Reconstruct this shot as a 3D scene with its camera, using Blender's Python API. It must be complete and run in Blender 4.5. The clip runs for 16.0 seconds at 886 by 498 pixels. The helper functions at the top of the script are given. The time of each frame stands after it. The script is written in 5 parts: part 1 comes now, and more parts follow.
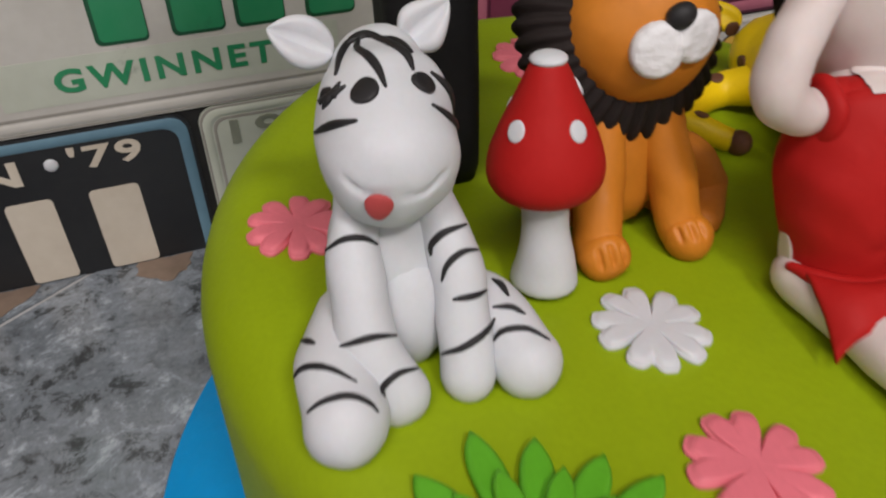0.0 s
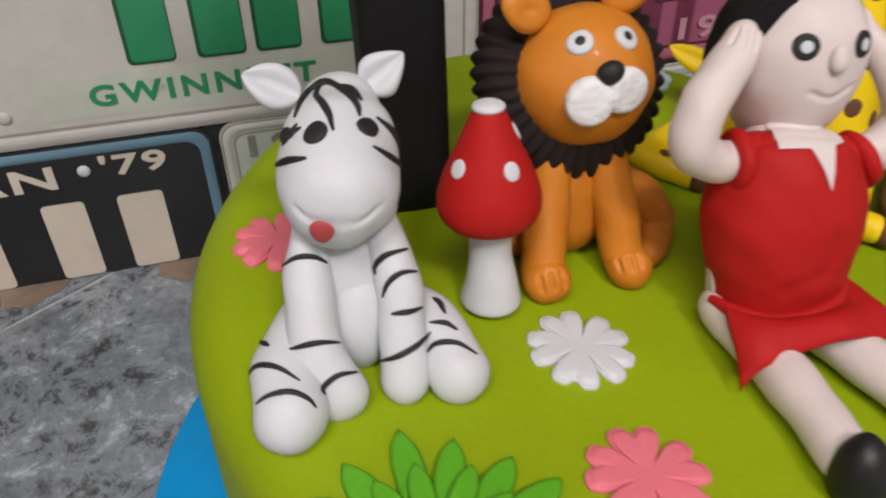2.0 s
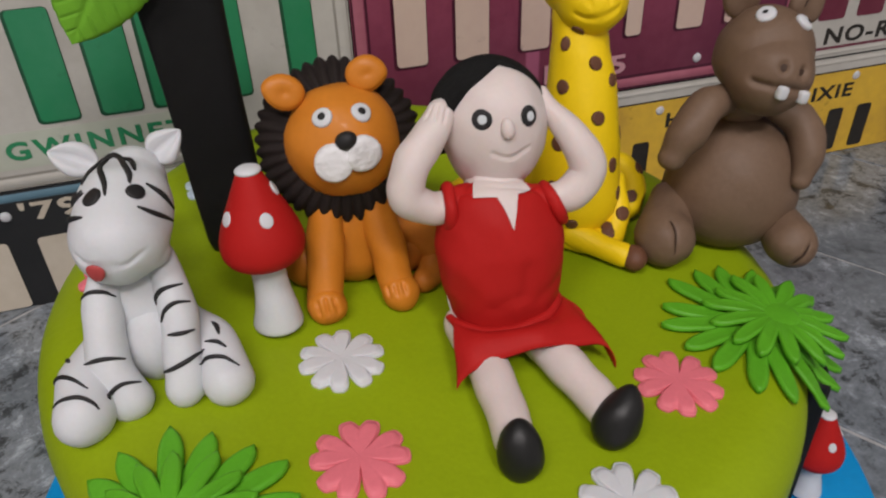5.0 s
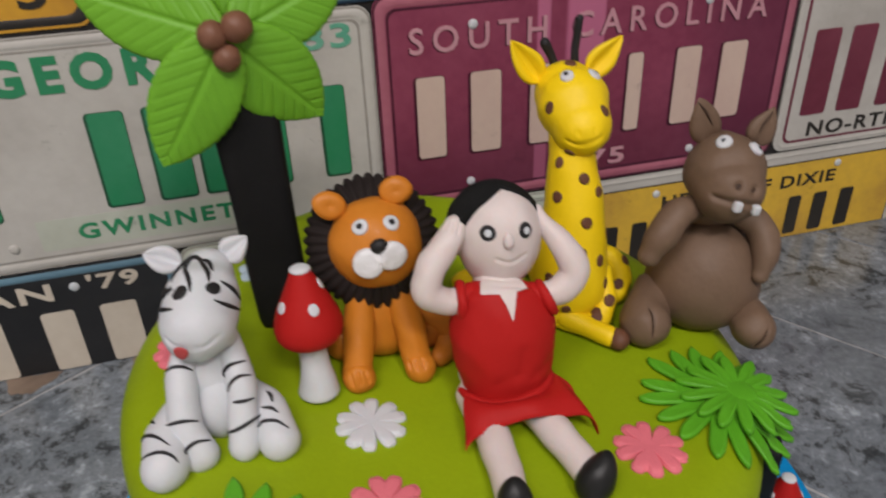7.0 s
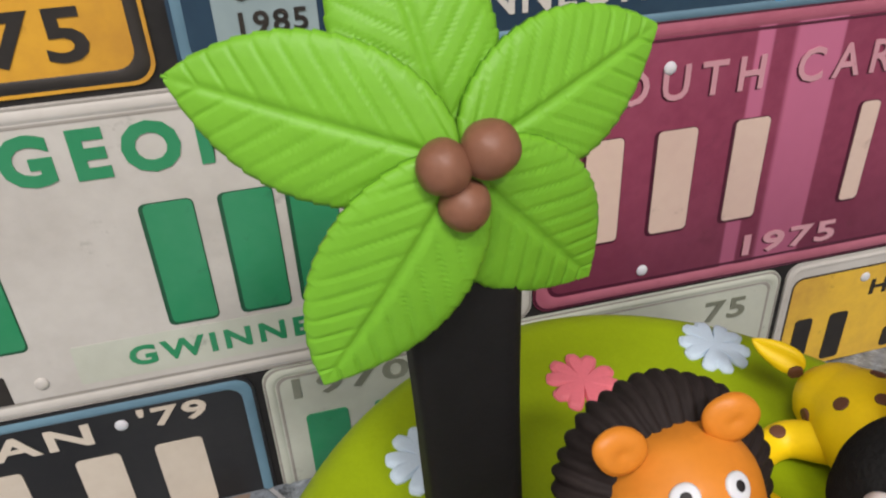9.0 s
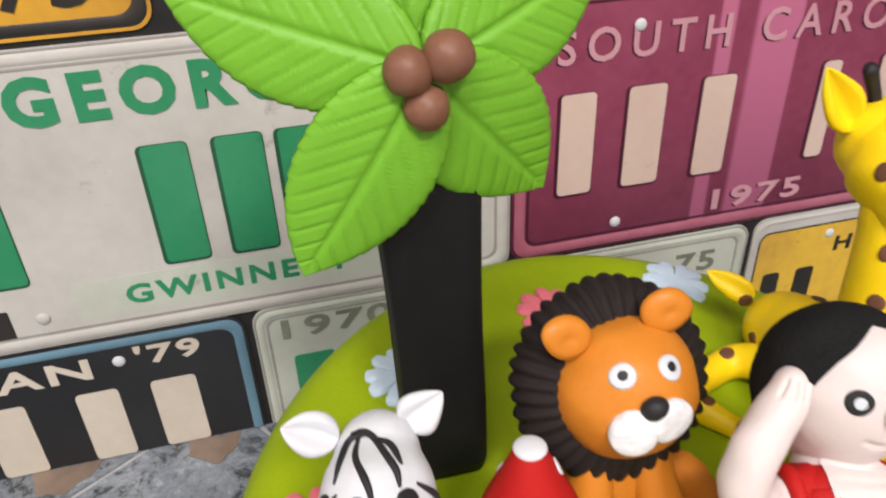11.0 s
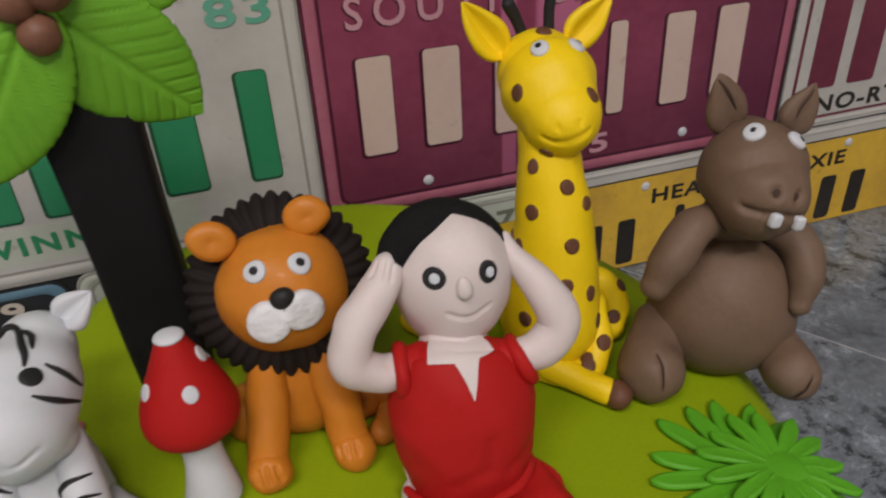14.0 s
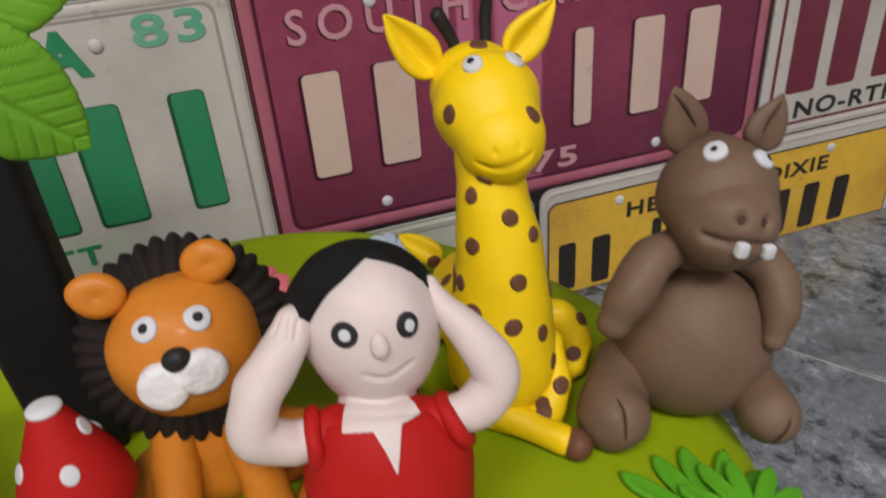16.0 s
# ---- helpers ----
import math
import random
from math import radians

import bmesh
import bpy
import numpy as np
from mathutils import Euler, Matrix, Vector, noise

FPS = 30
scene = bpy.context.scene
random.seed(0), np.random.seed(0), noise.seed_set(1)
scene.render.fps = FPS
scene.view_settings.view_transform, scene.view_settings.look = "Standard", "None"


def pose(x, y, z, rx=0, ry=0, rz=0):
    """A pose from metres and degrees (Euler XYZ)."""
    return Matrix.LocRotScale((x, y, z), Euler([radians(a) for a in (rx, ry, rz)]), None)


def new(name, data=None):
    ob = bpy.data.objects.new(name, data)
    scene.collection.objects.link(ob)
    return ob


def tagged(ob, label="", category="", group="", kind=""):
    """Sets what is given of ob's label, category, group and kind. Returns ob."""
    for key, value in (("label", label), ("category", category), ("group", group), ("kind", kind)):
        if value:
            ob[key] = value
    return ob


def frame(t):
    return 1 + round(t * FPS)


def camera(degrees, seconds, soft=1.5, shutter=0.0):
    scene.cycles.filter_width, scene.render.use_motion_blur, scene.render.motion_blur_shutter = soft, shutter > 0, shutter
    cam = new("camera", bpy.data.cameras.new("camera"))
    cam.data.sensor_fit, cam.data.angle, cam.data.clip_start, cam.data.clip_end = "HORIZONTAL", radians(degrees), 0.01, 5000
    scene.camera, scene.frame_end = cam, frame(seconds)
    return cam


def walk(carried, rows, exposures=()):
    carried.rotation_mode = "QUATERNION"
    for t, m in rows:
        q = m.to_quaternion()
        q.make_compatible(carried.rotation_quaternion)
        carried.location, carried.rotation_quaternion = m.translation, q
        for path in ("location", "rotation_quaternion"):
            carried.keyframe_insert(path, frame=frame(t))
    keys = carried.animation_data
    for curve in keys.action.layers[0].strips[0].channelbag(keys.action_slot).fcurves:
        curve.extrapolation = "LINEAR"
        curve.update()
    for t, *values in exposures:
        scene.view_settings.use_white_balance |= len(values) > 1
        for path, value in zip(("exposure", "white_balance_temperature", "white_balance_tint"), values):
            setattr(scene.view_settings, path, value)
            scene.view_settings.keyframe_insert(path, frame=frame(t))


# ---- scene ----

from mathutils.bvhtree import BVHTree

# ---------------------------------------------------------------- camera
cam = camera(61.3, 16.0, soft=2.1, shutter=0.7)
# seconds, x, y, z, rx, ry, rz
PATH = [
    (0.0, -0.1396, -0.147, 0.2394, 52.77, 0.8, -20.65),
    (0.5, -0.1324, -0.1298, 0.2358, 52.11, 0.71, -19.46),
    (1.0, -0.1336, -0.138, 0.2351, 51.5, 0.23, -18.14),
    (1.5, -0.1314, -0.1517, 0.245, 52.88, 0.52, -17.56),
    (2.0, -0.1236, -0.1694, 0.2546, 53.65, 0.46, -16.5),
    (2.5, -0.1124, -0.1881, 0.2616, 54.34, 0.86, -16.37),
    (3.0, -0.0953, -0.1969, 0.2661, 54.97, 1.47, -16.61),
    (3.5, -0.0845, -0.1981, 0.2653, 54.77, 1.41, -17.27),
    (4.0, -0.0794, -0.203, 0.2718, 54.93, 1.52, -17.47),
    (4.2, -0.0763, -0.2071, 0.274, 54.68, 1.55, -17.49),
    (6.3, -0.059, -0.2505, 0.3058, 58.04, 2.24, -16.03),
    (6.5, -0.0615, -0.2534, 0.3105, 58.39, 2.05, -16.15),
    (7.0, -0.0736, -0.262, 0.3249, 59.38, 1.95, -15.39),
    (7.5, -0.0923, -0.2356, 0.3304, 59.72, 1.96, -14.6),
    (8.0, -0.107, -0.1842, 0.3287, 59.73, 1.82, -14.61),
    (8.5, -0.1157, -0.1225, 0.3256, 59.28, 2.01, -15.22),
    (8.7, -0.1142, -0.1022, 0.3192, 59.15, 2.43, -14.95),
    (10.8, -0.1135, -0.1248, 0.3075, 58.52, 2.22, -14.39),
    (11.0, -0.1146, -0.1301, 0.3087, 57.92, 1.85, -14.99),
    (11.5, -0.1077, -0.1506, 0.3064, 57.85, 2.28, -15.15),
    (12.0, -0.1025, -0.1714, 0.3011, 57.53, 2.45, -14.82),
    (12.5, -0.0828, -0.1868, 0.2998, 57.94, 2.51, -15.89),
    (13.0, -0.0617, -0.1885, 0.2978, 57.88, 2.96, -16.86),
    (13.5, -0.0482, -0.1893, 0.2968, 57.68, 2.97, -17.45),
    (14.0, -0.0406, -0.1872, 0.2972, 57.9, 2.76, -18.02),
    (14.5, -0.0295, -0.1767, 0.2901, 57.54, 2.29, -19.2),
    (15.0, -0.0211, -0.1659, 0.2923, 58.31, 3.27, -19.35),
    (15.5, -0.0176, -0.157, 0.2949, 58.6, 3.59, -19.16),
    (16.0, -0.0151, -0.1678, 0.2907, 58.38, 3.88, -19.23),
]
EXPOSURES = [(0.0, -0.18), (0.5, -0.12), (1.0, -0.14), (2.5, 0.03), (3.0, -0.40), (3.5, -0.44), (4.2, -0.37), (6.5, -0.2), (7.5, -0.28), (8.0, -0.32), (8.5, 0.24), (11.0, 0.58), (12.0, 0.42), (12.5, 0.2), (13.0, 0.12), (13.5, -0.32), (14.5, -0.42), (15.0, 0.18), (15.5, -0.16), (16.0, -0.1)]
walk(cam, [(t, pose(x, y, z, rx, ry, rz)) for t, x, y, z, rx, ry, rz in PATH], EXPOSURES)

# ---------------------------------------------------------------- light
world = bpy.data.worlds.new("room_air")
scene.world = world
world.use_nodes = True
world.node_tree.nodes["Background"].inputs["Color"].default_value = (1.0, 0.96, 0.97, 1)
world.node_tree.nodes["Background"].inputs["Strength"].default_value = 0.15


def unseen_lamp(x, y, z, sx, sy, watts, colour):
    lamp = bpy.data.lights.new("unseen_panel", "AREA")
    lamp.shape, lamp.size, lamp.size_y, lamp.energy, lamp.color = "RECTANGLE", sx, sy, watts, colour
    ob = new("unseen_panel_light", lamp)
    ob.location = (x, y, z)
    return ob


# key lamp, never in view; its direction follows the doll's shadow
unseen_lamp(0.05, -1.30, 1.55, 0.34, 0.26, 23.0, (1.0, 0.93, 0.925))
# unseen fill lamp, added to brighten the left of the cake
unseen_lamp(-0.55, -0.80, 1.55, 0.7, 0.5, 17.0, (1.0, 0.93, 0.925))


# ---------------------------------------------------------------- materials
def material(name, colour, rough=0.5, vary=0.06, grain=900.0, bump=0.15, blotch=25.0, spec=0.3, sub=0.0, coat=0.0, relief=0.0004):
    """A matt kneaded or painted surface: two scales of tone, fine relief."""
    mat = bpy.data.materials.new(name)
    mat.use_nodes = True
    nt = mat.node_tree
    bsdf = nt.nodes["Principled BSDF"]
    bsdf.inputs["Roughness"].default_value = rough + 0.06
    bsdf.inputs["Specular IOR Level"].default_value = spec
    bsdf.inputs["Coat Weight"].default_value = coat
    bsdf.inputs["Coat Roughness"].default_value = 0.12
    if sub:
        bsdf.inputs["Subsurface Weight"].default_value = sub
        bsdf.inputs["Subsurface Scale"].default_value = 0.003
    tex = nt.nodes.new("ShaderNodeTexCoord")
    big = nt.nodes.new("ShaderNodeTexNoise")
    big.inputs["Scale"].default_value = blotch
    big.inputs["Detail"].default_value = 4.0
    fine = nt.nodes.new("ShaderNodeTexNoise")
    fine.inputs["Scale"].default_value = grain
    fine.inputs["Detail"].default_value = 3.0
    both = nt.nodes.new("ShaderNodeMix")
    both.data_type = "FLOAT"
    both.inputs[0].default_value = 0.35
    ramp = nt.nodes.new("ShaderNodeValToRGB")
    ramp.color_ramp.elements[0].position, ramp.color_ramp.elements[1].position = 0.3, 0.7
    dark = tuple(c * (1 - vary * 1.6) for c in colour)
    light = tuple(min(1.0, c * (1 + vary)) for c in colour)
    ramp.color_ramp.elements[0].color, ramp.color_ramp.elements[1].color = (*dark, 1), (*light, 1)
    rel = nt.nodes.new("ShaderNodeBump")
    rel.inputs["Strength"].default_value = bump
    rel.inputs["Distance"].default_value = relief
    knead = nt.nodes.new("ShaderNodeTexNoise")
    knead.inputs["Scale"].default_value, knead.inputs["Detail"].default_value = 150.0, 2.0
    lump = nt.nodes.new("ShaderNodeBump")
    lump.inputs["Strength"].default_value, lump.inputs["Distance"].default_value = 0.22, 0.0012
    nt.links.new(knead.outputs["Fac"], lump.inputs["Height"])
    nt.links.new(lump.outputs["Normal"], rel.inputs["Normal"])
    for n in (big, fine, knead):
        nt.links.new(tex.outputs["Object"], n.inputs["Vector"])
    nt.links.new(big.outputs["Fac"], both.inputs[2])
    nt.links.new(fine.outputs["Fac"], both.inputs[3])
    nt.links.new(both.outputs[0], ramp.inputs["Fac"])
    nt.links.new(ramp.outputs["Color"], bsdf.inputs["Base Color"])
    nt.links.new(fine.outputs["Fac"], rel.inputs["Height"])
    nt.links.new(rel.outputs["Normal"], bsdf.inputs["Normal"])
    return mat


def slate():
    """Printed slate tile: cloudy grey with dark flecks and pale scuffs, satin gloss."""
    mat = bpy.data.materials.new("slate_tile")
    mat.use_nodes = True
    nt = mat.node_tree
    bsdf = nt.nodes["Principled BSDF"]
    tex = nt.nodes.new("ShaderNodeTexCoord")
    info = nt.nodes.new("ShaderNodeObjectInfo")
    shift = nt.nodes.new("ShaderNodeVectorMath")
    shift.operation = "MULTIPLY_ADD"
    shift.inputs[1].default_value = (1, 1, 1)
    spread = nt.nodes.new("ShaderNodeCombineXYZ")
    nt.links.new(info.outputs["Random"], spread.inputs[0])
    nt.links.new(info.outputs["Random"], spread.inputs[1])
    nt.links.new(tex.outputs["Object"], shift.inputs[0])
    nt.links.new(spread.outputs[0], shift.inputs[2])

    def noise_node(scale, detail, rough, warp=0.0):
        n = nt.nodes.new("ShaderNodeTexNoise")
        n.inputs["Scale"].default_value, n.inputs["Detail"].default_value = scale, detail
        n.inputs["Roughness"].default_value, n.inputs["Distortion"].default_value = rough, warp
        nt.links.new(shift.outputs[0], n.inputs["Vector"])
        return n

    def ramp_node(src, stops):
        r = nt.nodes.new("ShaderNodeValToRGB")
        r.color_ramp.elements[0].position, r.color_ramp.elements[1].position = stops[0][0], stops[1][0]
        r.color_ramp.elements[0].color = (*stops[0][1], 1)
        r.color_ramp.elements[1].color = (*stops[1][1], 1)
        for p, c in stops[2:]:
            r.color_ramp.elements.new(p).color = (*c, 1)
        nt.links.new(src, r.inputs["Fac"])
        return r

    cloud = noise_node(14.0, 6.0, 0.62, 0.6)
    zone = noise_node(15.0, 5.0, 0.6, 0.4)
    fleck = noise_node(46.0, 12.0, 0.78, 0.35)
    grit = noise_node(210.0, 6.0, 0.7, 0.0)
    base = ramp_node(cloud.outputs["Fac"], [(0.34, (0.132, 0.150, 0.170)), (0.66, (0.23, 0.256, 0.284))])
    flecks = ramp_node(fleck.outputs["Fac"], [(0.41, (0.28, 0.28, 0.27)), (0.45, (0.58, 0.58, 0.56)), (0.47, (1.0, 1.0, 1.0)), (0.54, (1.1, 1.1, 1.1)), (0.565, (1.4, 1.4, 1.38)), (0.60, (1.95, 1.95, 1.92))])
    rough_zone = ramp_node(zone.outputs["Fac"], [(0.37, (0.12, 0.12, 0.12)), (0.49, (1, 1, 1))])
    grains = ramp_node(grit.outputs["Fac"], [(0.38, (0.82, 0.82, 0.82)), (0.64, (1.14, 1.14, 1.14))])
    spots = nt.nodes.new("ShaderNodeMix")
    spots.data_type = "RGBA"
    spots.inputs[6].default_value = (1, 1, 1, 1)
    nt.links.new(rough_zone.outputs["Color"], spots.inputs[0])
    nt.links.new(flecks.outputs["Color"], spots.inputs[7])
    mul = nt.nodes.new("ShaderNodeMix")
    mul.data_type, mul.blend_type = "RGBA", "MULTIPLY"
    mul.inputs[0].default_value = 1.0
    nt.links.new(base.outputs["Color"], mul.inputs[6])
    nt.links.new(spots.outputs[2], mul.inputs[7])
    again = nt.nodes.new("ShaderNodeMix")
    again.data_type, again.blend_type = "RGBA", "MULTIPLY"
    again.inputs[0].default_value = 1.0
    nt.links.new(mul.outputs[2], again.inputs[6])
    nt.links.new(grains.outputs["Color"], again.inputs[7])
    nt.links.new(again.outputs[2], bsdf.inputs["Base Color"])
    gloss = nt.nodes.new("ShaderNodeMapRange")
    gloss.inputs["To Min"].default_value, gloss.inputs["To Max"].default_value = 0.08, 0.24
    nt.links.new(zone.outputs["Fac"], gloss.inputs["Value"])
    nt.links.new(gloss.outputs[0], bsdf.inputs["Roughness"])
    rel = nt.nodes.new("ShaderNodeBump")
    rel.inputs["Strength"].default_value, rel.inputs["Distance"].default_value = 0.05, 0.0004
    nt.links.new(fleck.outputs["Fac"], rel.inputs["Height"])
    nt.links.new(rel.outputs["Normal"], bsdf.inputs["Normal"])
    return mat


def plate_paint(name, colour, dirt_or_sheen, amount=0.35, size=14.0, sheen_bands=False):
    """Old painted tin as printed on the wall covering: paint, clouds of grime or sheen and fine scratches."""
    mat = bpy.data.materials.new(name)
    mat.use_nodes = True
    nt = mat.node_tree
    bsdf = nt.nodes["Principled BSDF"]
    bsdf.inputs["Roughness"].default_value = 0.42
    bsdf.inputs["Specular IOR Level"].default_value = 0.35
    tex = nt.nodes.new("ShaderNodeTexCoord")
    cloud = nt.nodes.new("ShaderNodeTexNoise")
    cloud.inputs["Scale"].default_value, cloud.inputs["Detail"].default_value = size, 6.0
    fine = nt.nodes.new("ShaderNodeTexNoise")
    fine.inputs["Scale"].default_value, fine.inputs["Detail"].default_value = 160.0, 4.0
    r1 = nt.nodes.new("ShaderNodeValToRGB")
    r1.color_ramp.elements[0].position, r1.color_ramp.elements[1].position = 0.42, 0.72
    r2 = nt.nodes.new("ShaderNodeValToRGB")
    r2.color_ramp.elements[0].position, r2.color_ramp.elements[1].position = 0.35, 0.75
    add = nt.nodes.new("ShaderNodeMath")
    add.operation = "MULTIPLY_ADD"
    add.inputs[1].default_value = amount
    half = nt.nodes.new("ShaderNodeMath")
    half.operation = "MULTIPLY"
    half.inputs[1].default_value = amount * 0.35
    mix = nt.nodes.new("ShaderNodeMix")
    mix.data_type = "RGBA"
    mix.inputs[6].default_value, mix.inputs[7].default_value = (*colour, 1), (*dirt_or_sheen, 1)
    nt.links.new(tex.outputs["Object"], cloud.inputs["Vector"])
    nt.links.new(tex.outputs["Object"], fine.inputs["Vector"])
    nt.links.new(cloud.outputs["Fac"], r1.inputs["Fac"])
    nt.links.new(fine.outputs["Fac"], r2.inputs["Fac"])
    nt.links.new(r2.outputs["Color"], half.inputs[0])
    nt.links.new(r1.outputs["Color"], add.inputs[0])
    nt.links.new(half.outputs[0], add.inputs[2])
    nt.links.new(add.outputs[0], mix.inputs[0])
    speck = nt.nodes.new("ShaderNodeTexNoise")
    speck.inputs["Scale"].default_value, speck.inputs["Detail"].default_value, speck.inputs["Roughness"].default_value = 48.0, 8.0, 0.7
    r3 = nt.nodes.new("ShaderNodeValToRGB")
    r3.color_ramp.elements[0].position, r3.color_ramp.elements[1].position = 0.62, 0.74
    r3.color_ramp.elements[1].color = (0.6, 0.6, 0.6, 1)
    worn = nt.nodes.new("ShaderNodeMix")
    worn.data_type = "RGBA"
    worn.inputs[7].default_value = (*(c * 0.4 for c in dirt_or_sheen), 1)
    nt.links.new(tex.outputs["Object"], speck.inputs["Vector"])
    nt.links.new(speck.outputs["Fac"], r3.inputs["Fac"])
    nt.links.new(r3.outputs["Color"], worn.inputs[0])
    nt.links.new(mix.outputs[2], worn.inputs[6])
    nt.links.new(worn.outputs[2], bsdf.inputs["Base Color"])
    if sheen_bands:
        # the print's lighting, painted into the colour: pale sheen bands, darker foot and right end
        xyz = nt.nodes.new("ShaderNodeSeparateXYZ")
        nt.links.new(tex.outputs["Object"], xyz.inputs[0])
        last = worn.outputs[2]

        def span(src, e0, e1, lo, hi):
            m = nt.nodes.new("ShaderNodeMapRange")
            m.interpolation_type = "SMOOTHSTEP"
            for k, val in zip(("From Min", "From Max", "To Min", "To Max"), (e0, e1, lo, hi)):
                m.inputs[k].default_value = val
            nt.links.new(src, m.inputs["Value"])
            return m.outputs[0]

        def times(a, b):
            m = nt.nodes.new("ShaderNodeMath")
            m.operation = "MULTIPLY"
            nt.links.new(a, m.inputs[0])
            nt.links.new(b, m.inputs[1])
            return m.outputs[0]

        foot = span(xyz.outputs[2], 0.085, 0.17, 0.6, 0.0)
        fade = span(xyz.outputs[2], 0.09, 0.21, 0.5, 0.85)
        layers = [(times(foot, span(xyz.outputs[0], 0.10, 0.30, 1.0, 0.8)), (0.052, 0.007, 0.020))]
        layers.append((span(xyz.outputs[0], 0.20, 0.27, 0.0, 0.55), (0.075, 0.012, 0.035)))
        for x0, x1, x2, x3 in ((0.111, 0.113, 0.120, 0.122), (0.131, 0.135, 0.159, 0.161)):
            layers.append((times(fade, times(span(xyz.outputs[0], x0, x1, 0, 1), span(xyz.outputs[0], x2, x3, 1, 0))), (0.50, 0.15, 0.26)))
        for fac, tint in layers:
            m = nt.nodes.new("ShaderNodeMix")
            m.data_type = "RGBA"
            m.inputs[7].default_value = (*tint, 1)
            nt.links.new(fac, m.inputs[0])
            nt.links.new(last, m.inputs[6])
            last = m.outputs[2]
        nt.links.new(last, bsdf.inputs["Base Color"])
    return mat


LIME = material("lime_icing", (0.25, 0.346, 0.005), 0.45, 0.06, 700, 0.10, 18, spec=0.16)
WHITE = material("white_icing", (0.58, 0.595, 0.62), 0.5, 0.03, 800, 0.12, 60, sub=0.05)
ROUGHWHITE = material("dimpled_white_icing", (0.72, 0.72, 0.73), 0.6, 0.05, 300, 1.0, 90, relief=0.0009)
BLACK = material("black_icing", (0.018, 0.017, 0.018), 0.5, 0.2, 800, 0.25, 60)
SHOE = material("black_shoe_icing", (0.012, 0.012, 0.012), 0.36, 0.05, 600, 0.1, 60)
TRUNK = material("black_trunk_icing", (0.006, 0.006, 0.0065), 0.6, 0.2, 500, 0.3, 40, spec=0.28)
MANE = material("dark_brown_icing", (0.017, 0.012, 0.011), 0.7, 0.2, 700, 0.4, 60, spec=0.22)
HAIR = material("black_hair_icing", (0.010, 0.010, 0.010), 0.85, 0.3, 900, 0.9, 60, spec=0.15, relief=0.0006)
RED = material("red_icing", (0.40, 0.012, 0.011), 0.52, 0.05, 700, 0.12, 50, spec=0.14)
ORANGE = material("orange_icing", (0.558, 0.190, 0.018), 0.38, 0.06, 700, 0.1, 50)
GLOSSORANGE = material("glazed_orange_icing", (0.558, 0.190, 0.018), 0.5, 0.06, 500, 0.08, 50, coat=0.04)
# the body's orange, darkened for the doll's shadow on the right haunch
SHADEDORANGE = material("shaded_orange_icing", (0.46, 0.15, 0.015), 0.5, 0.1, 700, 0.15, 60)
YELLOW = material("yellow_icing", (0.86, 0.60, 0.006), 0.42, 0.04, 700, 0.1, 50)
SPOT = material("cocoa_icing", (0.13, 0.055, 0.03), 0.5, 0.12, 800, 0.2, 80)
BROWN = material("taupe_brown_icing", (0.155, 0.098, 0.064), 0.5, 0.10, 500, 0.3, 45)
# dark brown that paints the shade inside the hippo's creases and nostrils
CREASESHADE = material("crease_shade_brown", (0.05, 0.028, 0.018), 0.6, 0.1, 800, 0.2, 60)
SKIN = material("pale_pink_icing", (0.65, 0.565, 0.54), 0.45, 0.03, 700, 0.1, 60, sub=0.08)
TONGUE = material("tongue_red_icing", (0.42, 0.06, 0.06), 0.5, 0.1, 700, 0.15, 80)
PINK = material("pink_icing", (0.72, 0.17, 0.21), 0.5, 0.06, 700, 0.15, 60)
LEAF = material("leaf_green_icing", (0.145, 0.375, 0.022), 0.42, 0.06, 700, 0.12, 40)
PLANT = material("grass_green_icing", (0.097, 0.361, 0.015), 0.42, 0.08, 700, 0.12, 60)
NUT = material("coconut_brown_icing", (0.19, 0.085, 0.05), 0.4, 0.1, 600, 0.2, 60)
ICE = material("pale_blue_icing", (0.50, 0.62, 0.72), 0.5, 0.05, 700, 0.15, 60)
BLUE = material("blue_foil", (0.002, 0.30, 0.70), 0.35, 0.05, 300, 0.05, 20)
SLATE = slate()
GROUT = material("pale_grout", (0.38, 0.38, 0.38), 0.8, 0.15, 400, 0.4, 60)
DARKWALL = material("dark_wall_print", (0.018, 0.017, 0.016), 0.5, 0.3, 200, 0.1, 12)
PLASTER = material("plain_plaster", (0.62, 0.60, 0.57), 0.8, 0.05, 90, 0.3, 3)


# ---------------------------------------------------------------- builders
def top_of_cake(x, y):
    """Height (mm) of the slightly sloping cake top at x, y (mm)."""
    return 114.9 - 0.060 * x + 0.029 * y + 0.0009 * max(0.0, y - 20.0) ** 2


def catmull(pts, vals, n):
    pts = [np.array(p, float) for p in pts]
    if len(pts) == 1:
        pts, vals = pts * 2, list(vals) * 2
    P = [2 * pts[0] - pts[1]] + pts + [2 * pts[-1] - pts[-2]]
    R = [vals[0]] + list(vals) + [vals[-1]]
    out_p, out_r = [], []
    segs = len(pts) - 1
    for k in range(n + 1):
        u = k / n * segs
        i = min(int(u), segs - 1)
        f = u - i
        w = (-0.5 * f + f * f - 0.5 * f ** 3, 1 - 2.5 * f * f + 1.5 * f ** 3, 0.5 * f + 2 * f * f - 1.5 * f ** 3, -0.5 * f * f + 0.5 * f ** 3)
        out_p.append(sum(w[j] * P[i + j] for j in range(4)))
        out_r.append(sum(w[j] * R[i + j] for j in range(4)))
    return np.array(out_p), np.array(out_r)


